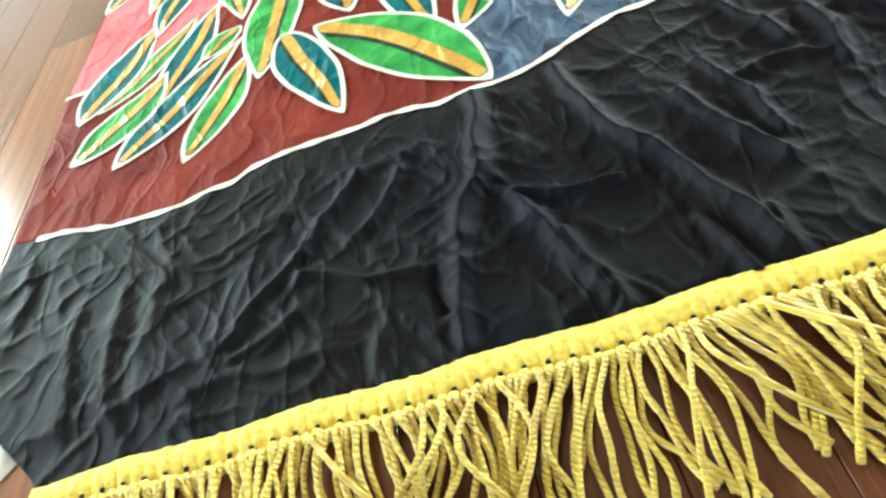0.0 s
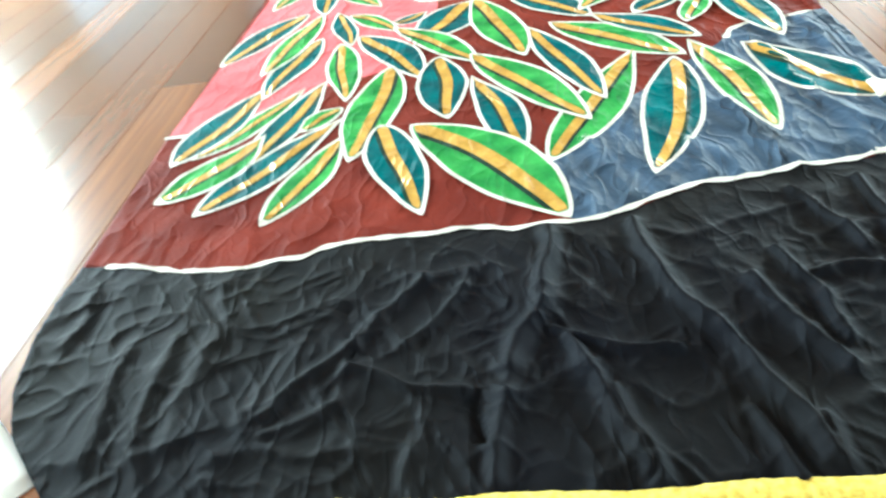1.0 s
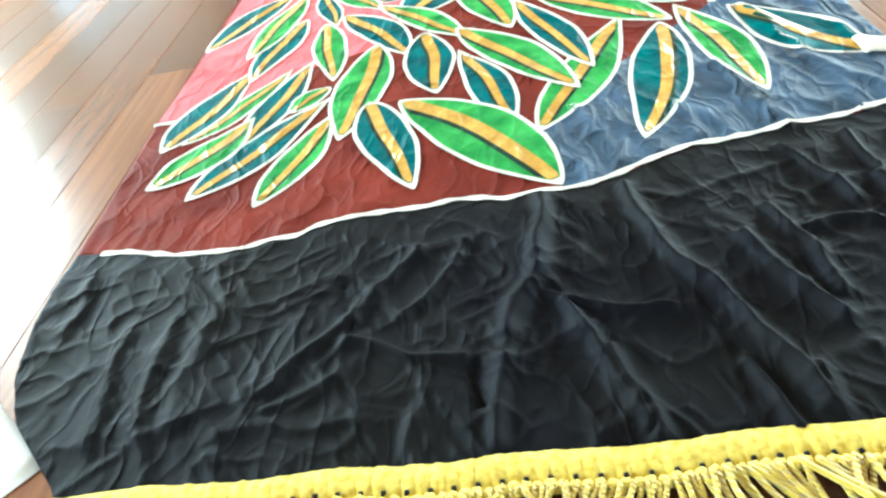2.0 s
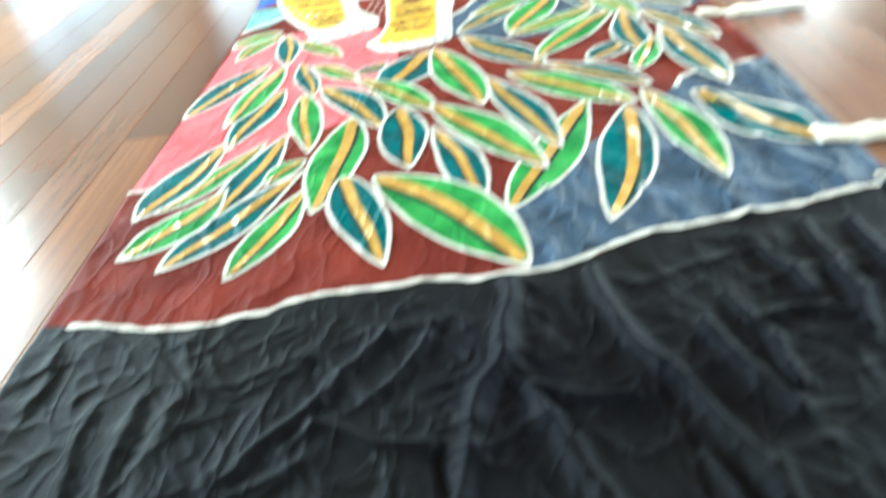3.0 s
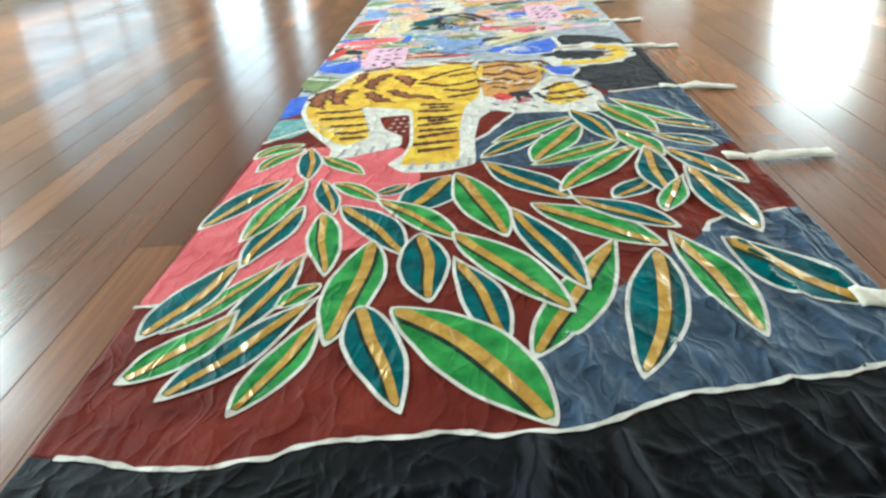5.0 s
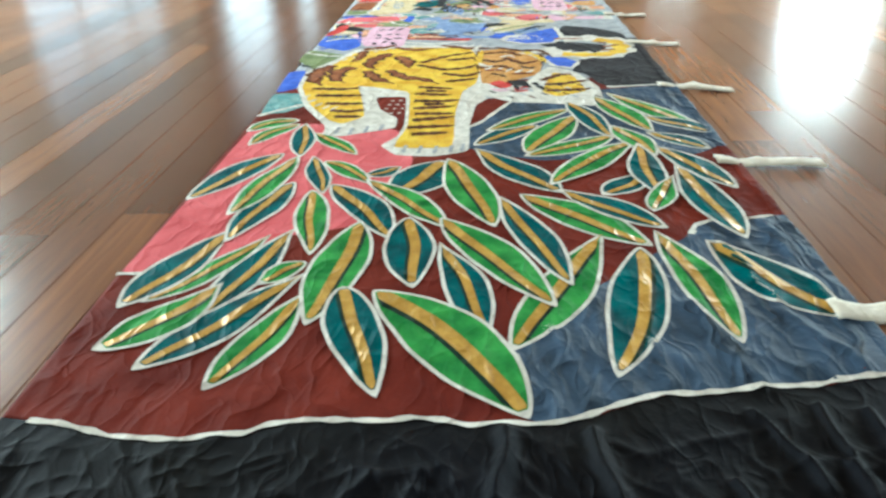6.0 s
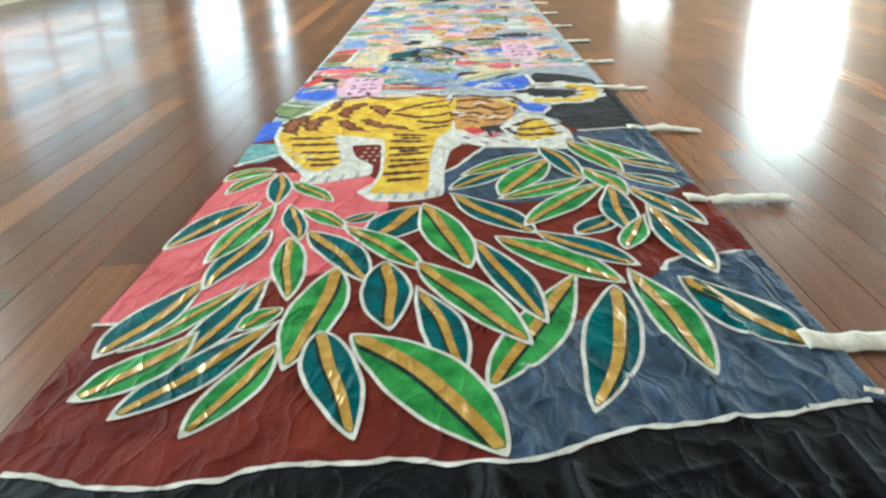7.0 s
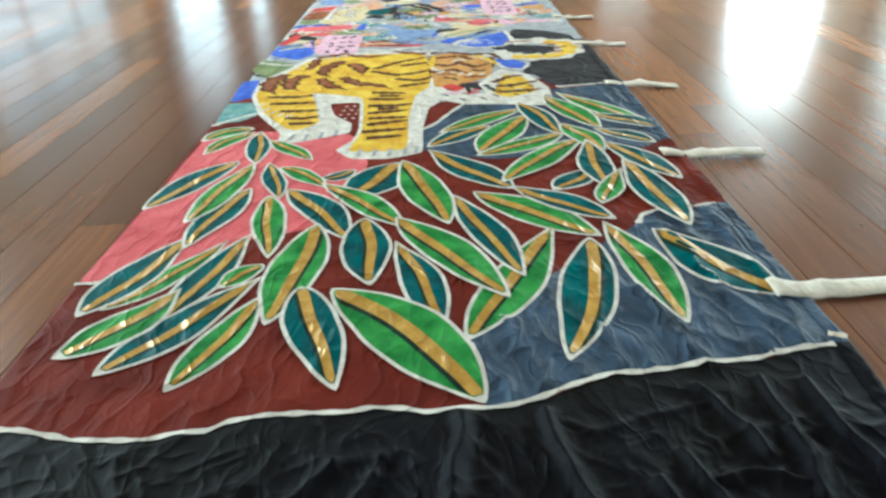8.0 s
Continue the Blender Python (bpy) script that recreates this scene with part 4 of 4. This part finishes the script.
patch("red_patch", RED, 8, [(-0.448, 1.870), (-0.422, 2.032), (-0.395, 2.046), (-0.390, 1.949), (-0.424, 1.874)])
patch("dark_patch", DARK, 8, [(-0.400, 1.951), (-0.382, 2.023), (-0.333, 1.974), (-0.333, 1.919)])
patch("salmon_patch", SALMON, 8, [(-0.453, 2.078), (-0.414, 2.174), (-0.242, 2.179), (-0.225, 2.100), (-0.352, 2.087)])
patch("rust_patch", RUST, 8, [(-0.442, 2.316), (-0.428, 2.488), (-0.334, 2.491), (-0.335, 2.315)])
patch("red_patch", RED, 8, [(-0.430, 2.501), (-0.418, 2.580), (-0.337, 2.601), (-0.335, 2.504)])
patch("cream_patch", CREAM, 8, [(-0.330, 2.267), (-0.321, 2.541), (-0.214, 2.569), (-0.190, 2.429), (-0.206, 2.238)])
patch("grey_patch", GREY, 8, [(-0.279, 2.350), (-0.284, 2.505), (-0.242, 2.468), (-0.244, 2.317)])
patch("pale_patch", PALEBLUE, 8, [(-0.413, 2.650), (-0.423, 2.901), (-0.329, 2.841), (-0.311, 2.623)])
patch("teal_patch", TEAL, 8, [(-0.195, 2.379), (-0.179, 2.452), (-0.120, 2.517), (-0.099, 2.406), (-0.139, 2.341)])
patch("dark_patch", DARK, 8, [(-0.203, 2.308), (-0.173, 2.361), (-0.123, 2.313), (-0.135, 2.268)])
patch("blue_patch", BLUE, 8, [(-0.218, 2.089), (-0.202, 2.192), (-0.180, 2.165), (-0.188, 2.061)])
patch("pale_patch", PALEBLUE, 8, [(-0.104, 1.946), (-0.086, 2.101), (-0.015, 2.024), (0.071, 2.025), (0.042, 1.897), (-0.031, 1.875)])
patch("pale_patch", PALEBLUE, 8, [(-0.094, 2.282), (-0.084, 2.402), (-0.010, 2.285), (-0.018, 2.172)])
patch("cream_patch", CREAM, 8, [(0.079, 1.907), (0.138, 2.011), (0.236, 2.050), (0.211, 1.955), (0.133, 1.878)])
stroke("mark", DARK, 10, 0.022, [(-0.118, 2.490), (-0.060, 2.557), (0.021, 2.454), (0.043, 2.371)])
stroke("mark", DARK, 10, 0.020, [(-0.094, 2.282), (-0.076, 2.375), (-0.043, 2.342)])
stroke("mark", DARK, 10, 0.016, [(0.189, 1.903), (0.229, 1.951), (0.257, 1.955)])
stroke("mark", OLIVE, 10, 0.014, [(0.088, 1.887), (0.154, 1.948), (0.223, 1.992)])
stroke("mark", WHITE, 10, 0.016, [(-0.346, 2.294), (-0.334, 2.572), (-0.211, 2.597)])
stroke("mark", BLUE, 10, 0.014, [(-0.427, 1.687), (-0.370, 1.707), (-0.328, 1.715)])
stroke("mark", WHITE, 10, 0.012, [(-0.428, 1.790), (-0.389, 1.824), (-0.336, 1.831)])
stroke("mark", PEACH, 10, 0.020, [(-0.087, 2.123), (-0.027, 2.131), (0.023, 2.088)])
stroke("mark", WHITE, 10, 0.018, [(-0.181, 1.751), (-0.095, 1.719), (0.007, 1.747)])
stroke("mark", UMBER, 10, 0.012, [(-0.153, 1.804), (-0.064, 1.795), (-0.020, 1.820)])
for x, y, w, h, mat in ((-0.1, 1.8, 0.16, 0.1, PALEBLUE), (0.06, 1.86, 0.16, 0.12, PALEBLUE), (-0.13, 1.93, 0.12, 0.1, GREY), (0.1, 1.76, 0.12, 0.07, WHITE), (-0.36, 2.02, 0.14, 0.07, SALMON), (-0.37, 2.12, 0.16, 0.08, PEACH), (0.08, 2.02, 0.2, 0.08, CREAM)):
    patch("colour_patch", mat, 4, [(x, y), (x + 0.03, y + h), (x + w, y + h * 0.9), (x + w + 0.02, y - 0.01)])

# ---- tie tabs along one edge ----
def tie_tab(x, y, long, turn, seed, wide=0.036, lift=1.0):
    """A flattened loop of cotton tape: two layers with a soft twist, sewn on by its root."""
    rnd = random.Random(seed)
    n, m = 22, 4
    verts, faces = [], []
    a = rnd.uniform(0.35, 0.6)
    for lay in range(2):
        for i in range(n + 1):
            u = i / n
            kink = lift * math.exp(-((u - a) / 0.07) ** 2)
            w = wide * (1 - 0.2 * kink) * (1 + 0.03 * math.sin(9 * u + seed))
            for k in range(m + 1):
                v = k / m - 0.5
                px = x + u * long
                py = v * w + 0.0015 * math.sin(5 * u + seed) + math.sin(radians(turn)) * u * long
                on = 1 / (1 + math.exp((px - 0.5) / 0.006))
                z = 0.003 + on * float(height(min(px, 0.495), y + py)) + lift * 0.0022 * math.sin(math.pi * u) * (1 + math.sin(6 * u + seed)) * 0.6
                z += 0.006 * kink * (v + 0.5) + 0.0022 * math.cos(v * 3) + lay * (0.0024 + 0.0014 * math.sin(7 * u + 2 * seed))
                verts.append((px, y + py, z))
    row = m + 1
    half = (n + 1) * row
    for lay in range(2):
        for i in range(n):
            for k in range(m):
                o = lay * half + i * row + k
                f = (o, o + row, o + row + 1, o + 1)
                faces.append(f if lay else f[::-1])
    for i in range(n):
        for k in (0, m):
            o = i * row + k
            f = (o, o + row, o + half + row, o + half)
            faces.append(f if k == 0 else f[::-1])
    for k in range(m):
        for i in (0, n):
            o = i * row + k
            f = (o, o + half, o + half + 1, o + 1)
            faces.append(f if i == 0 else f[::-1])
    me = from_lists("tie_tab", verts, faces, COTTON)
    return part_mesh("tie_tab", me, banner, "flattened white cotton tie tab")


for i, (y, long, turn) in enumerate([(0.197, 0.17, 2), (0.712, 0.185, -3), (1.225, 0.165, -14), (1.69, 0.15, -6), (2.13, 0.14, -2), (2.59, 0.135, 3), (3.04, 0.125, 4), (3.53, 0.12, 0), (4.0, 0.12, 3), (4.46, 0.12, -3), (4.92, 0.12, 2)]):
    tie_tab(0.468, y, long, turn, i + 3, 0.04 if i < 1 else 0.036)


def hem(y0, y1, mat):
    """The turned and stitched edge of the cloth."""
    n = max(2, int((y1 - y0) / 0.006))
    prof = [(-0.017, 0.0002), (-0.0165, 0.0012), (-0.014, 0.0019), (-0.008, 0.0016), (-0.002, 0.0022), (0.001, 0.0016), (0.0015, -0.001)]
    verts, faces = [], []
    for i in range(n + 1):
        y = y0 + (y1 - y0) * i / n
        e = right_edge(y) + 0.0012 * math.sin(y * 37)
        for dx, dz in prof:
            verts.append((e + dx, y, float(height(e + dx, y)) + dz + 0.0004 * math.sin(y * 300)))
        if i:
            o = len(verts) - 2 * len(prof)
            faces += [(o + k, o + k + 1, o + k + 1 + len(prof), o + k + len(prof)) for k in range(len(prof) - 1)]
    return part_mesh("hem", from_lists("hem", verts, faces, mat), banner, "turned and stitched cloth hem")


for y0, y1, mat in ((-0.345, 0.079, BLACK), (0.079, 0.477, SLATE), (0.477, 0.79, BROWN), (0.79, 1.205, SLATE), (1.205, 1.75, DARK), (1.75, END, GREY)):
    hem(y0, y1, mat)
stroke("border_line", COTTON, 18, 0.011, [(0.493, 0.096), (0.511, 0.088)])

# ---- fringe ----
def fringe_edge(x):
    return float(np.interp(x, (-0.33, -0.1, 0.1, 0.48), (-0.3325, -0.3355, -0.340, -0.338))) + 0.0016 * math.sin(x * 42)


FX0, FX1 = -0.325, 0.478


def fringe_header():
    """The ribbed braid from which the cords hang."""
    cols, rows = 720, 8
    verts, faces = [], []
    for i in range(cols + 1):
        x = FX0 + (FX1 - FX0) * i / cols
        for j in range(rows + 1):
            v = j / rows
            rib = abs(math.sin(x * math.pi / 0.0105 + 0.5 * math.sin(v * 3))) * (0.8 + 0.2 * math.sin(x * 150))
            y = fringe_edge(x) - v * 0.031 - 0.0012 * rib * v
            z = min(0.0085, float(height(x, -0.338))) * (1 - v) * 0.9 + 0.0035 + 0.0035 * math.sin(math.pi * min(1, v * 1.1 + 0.05)) + 0.0015 * rib ** 0.6 * (0.5 + v)
            verts.append((x, y, z))
    for i in range(cols):
        for j in range(rows):
            o = i * (rows + 1) + j
            faces.append((o, o + 1, o + rows + 2, o + rows + 1))
    return part_mesh("fringe_header", from_lists("fringe_header", verts, faces, BRAID), banner, "ribbed yellow braid heading of the fringe")


def tube(points, radii, sides=7):
    verts, faces = [], []
    last = len(points) - 1
    for i, p in enumerate(points):
        d = (points[min(i + 1, last)] - points[max(i - 1, 0)]).normalized()
        a = d.cross(Vector((0, 0, 1))).normalized()
        b = a.cross(d)
        for k in range(sides):
            t = math.tau * k / sides
            verts.append(p + (a * math.cos(t) + b * math.sin(t)) * radii[i])
        if i:
            for k in range(sides):
                o, q = (i - 1) * sides, (k + 1) % sides
                faces.append((o + k, o + q, o + sides + q, o + sides + k))
    faces += [tuple(range(sides))[::-1], tuple(last * sides + k for k in range(sides))]
    return verts, faces


def lean(x):
    return float(np.interp(x, (-0.33, -0.2, -0.1, -0.03, 0.03, 0.11, 0.16, 0.22, 0.32, 0.46), (0.05, 0.1, 0.15, -0.05, -0.2, -0.1, 0.1, 0.25, 0.3, 0.2)))


def fringe_cords():
    rnd = random.Random(8)
    x = FX0 + 0.004
    while x < FX1 - 0.003:
        stray = rnd.random() < 0.13
        bunch = 0.16 * math.sin(x * 47 + 1.3 * math.sin(x * 21)) + 0.07 * math.sin(x * 118)
        ln = lean(x) + bunch + rnd.gauss(0, 0.06) + (rnd.uniform(-0.4, 0.6) if stray else 0)
        long = rnd.uniform(0.1, 0.135)
        curl = 0.011 * math.sin(x * 33 + 2) + rnd.gauss(0, 0.006) + (rnd.uniform(-0.02, 0.02) if stray else 0)
        sway, phase, up = rnd.gauss(0, 0.0045), rnd.uniform(0, 6), rnd.uniform(0, 0.007) + (0.009 if stray else 0)
        y0 = fringe_edge(x) - 0.029
        pts, rad = [], []
        for k in range(17):
            u = k / 16
            px = x + ln * long * u * (0.35 + 0.65 * u) + curl * math.sin(math.pi * u * 1.15) + sway * math.sin(math.tau * u * 1.2 + phase) * u + 0.001 * math.sin(12 * u + phase)
            py = y0 - long * u * math.sqrt(max(0.3, 1 - 0.5 * ln * ln))
            pz = 0.0036 + (0.0075 + up * 0.4) * (1 - u) ** 2 + up * math.sin(math.pi * min(1, u * 1.05)) ** 1.5
            pts.append(Vector((px, py, pz)))
            rad.append(0.0022 + 0.0002 * math.sin(u * 60 + phase) + (0.0004 if k >= 15 else 0))
        verts, faces = tube(pts, rad)
        part_mesh("cord", from_lists("cord", verts, faces, CORD), banner)
        x += rnd.uniform(0.0034, 0.0054)


def knots():
    verts, faces = tube([Vector((-0.0045, 0, 0)), Vector((-0.002, 0, 0.001)), Vector((0.002, 0, 0.001)), Vector((0.0045, 0, 0))], [0.002, 0.0047, 0.0047, 0.002], 8)
    me = from_lists("knot", verts, faces, BRAID)
    rnd = random.Random(5)
    x = FX0 + 0.005
    while x < FX1 - 0.003:
        k = part_mesh("knot", me, banner)
        k.matrix_local = pose(x, fringe_edge(x) - 0.0288 + rnd.uniform(-0.0015, 0.0015), 0.0082, 0, rnd.uniform(-15, 15), rnd.uniform(-35, 35))
        x += 0.0082


def gap_shades():
    """Small dark beads on the braid, for the shade in the openings between its loops."""
    verts, faces = tube([Vector((-0.0022, 0, 0)), Vector((0, 0, 0.0006)), Vector((0.0022, 0, 0))], [0.0008, 0.0024, 0.0008], 6)
    me = from_lists("gap_shade", verts, faces, DARK)
    x = FX0 + 0.012
    while x < FX1:
        g = part_mesh("gap_shade", me, banner)
        g.matrix_local = pose(x, fringe_edge(x) - 0.0222, 0.0104, 0, 0, 60)
        x += 0.0165


fringe_header()
gap_shades()
knots()
fringe_cords()

# ---- white sheet beside the banner ----
def white_sheet():
    c, s = math.cos(radians(138)), math.sin(radians(138))
    n = 8
    verts, faces = [], []
    for i in range(n + 1):
        for j in range(n + 1):
            u, v = 0.21 * i / n, 0.148 * j / n
            verts.append((-0.351 + u * c - v * s, -0.291 + u * s + v * c, 0.0012 + 0.002 * (i / n) ** 2 * (j / n)))
            if i < n and j < n:
                o = i * (n + 1) + j
                faces.append((o, o + n + 1, o + n + 2, o + 1))
    ob = tagged(new("white_sheet", from_lists("white_sheet", verts, faces, SHEET_WHITE)), "plain white sheet on the floor under the banner's edge", "paper")
    thick = ob.modifiers.new("thickness", "SOLIDIFY")
    thick.thickness = 0.0004


white_sheet()

# ---- ground outside the hall ----
EARTH = plain_material("dry_grass", (0.1, 0.11, 0.04), (0.16, 0.14, 0.07), 0.9, 0.4)
tagged(new("ground", box_mesh("ground", -300, 300, -300, 300, -0.4, -0.16, EARTH)), "plain grassy ground outside the hall", "ground", kind="structure")

# ---- floor ----
PITCH, JOINT = 0.0825, 0.533
floor = tagged(new("floor", box_mesh("subfloor", X0 - THICK, X1 + THICK, Y0 - THICK, Y1 + THICK, -0.12, -0.022, DARK)), "polished red-brown hardwood strip floor", "floor", kind="structure")


def board_shape(w, l):
    """Outline of one board with eased long edges, its top at zero."""
    e, g = 0.0006, 0.0003
    prof = [(-w / 2 + g, -0.02), (-w / 2 + g, -e), (-w / 2 + g + e, 0), (w / 2 - g - e, 0), (w / 2 - g, -e), (w / 2 - g, -0.02)]
    verts = [(x, y, z) for y in (g, l - g) for x, z in prof]
    faces = [(i, i + 1, i + 7, i + 6) for i in range(5)] + [(5, 0, 6, 11), (0, 5, 4, 3, 2, 1), (6, 7, 8, 9, 10, 11)]
    return verts, [f[::-1] for f in faces]


def lay_floor():
    rnd = random.Random(21)
    lengths = (0.9, 1.5, 2.1)
    shared = {l: from_lists("board", *board_shape(PITCH, l), BOARD, False) for l in lengths}
    rest_v, rest_f = [], []
    first = math.floor((X0 - JOINT) / PITCH)
    near = 0
    for r in range(first, math.ceil((X1 - JOINT) / PITCH)):
        cx = JOINT + (r + 0.5) * PITCH
        y = Y0 - rnd.uniform(0.05, 0.85)
        while y < Y1:
            l = rnd.choice(lengths)
            if -1.6 < cx < 1.7 and y < 4.6 and y + l > -1.0 and near < 298:
                b = part_mesh("board", shared[l], floor)
                b.matrix_local = pose(cx, y, 0)
                near += 1
            else:
                a, b = max(y, Y0), min(y + l, Y1)
                v, f = board_shape(PITCH, b - a)
                o = len(rest_v)
                rest_v += [(px + cx, py + a, pz) for px, py, pz in v]
                rest_f += [tuple(k + o for k in q) for q in f]
            y += l
    tagged(part_mesh("far_boards", from_lists("far_boards", rest_v, rest_f, BOARD_REST, False), floor), "polished hardwood boards", kind="stuff")


lay_floor()
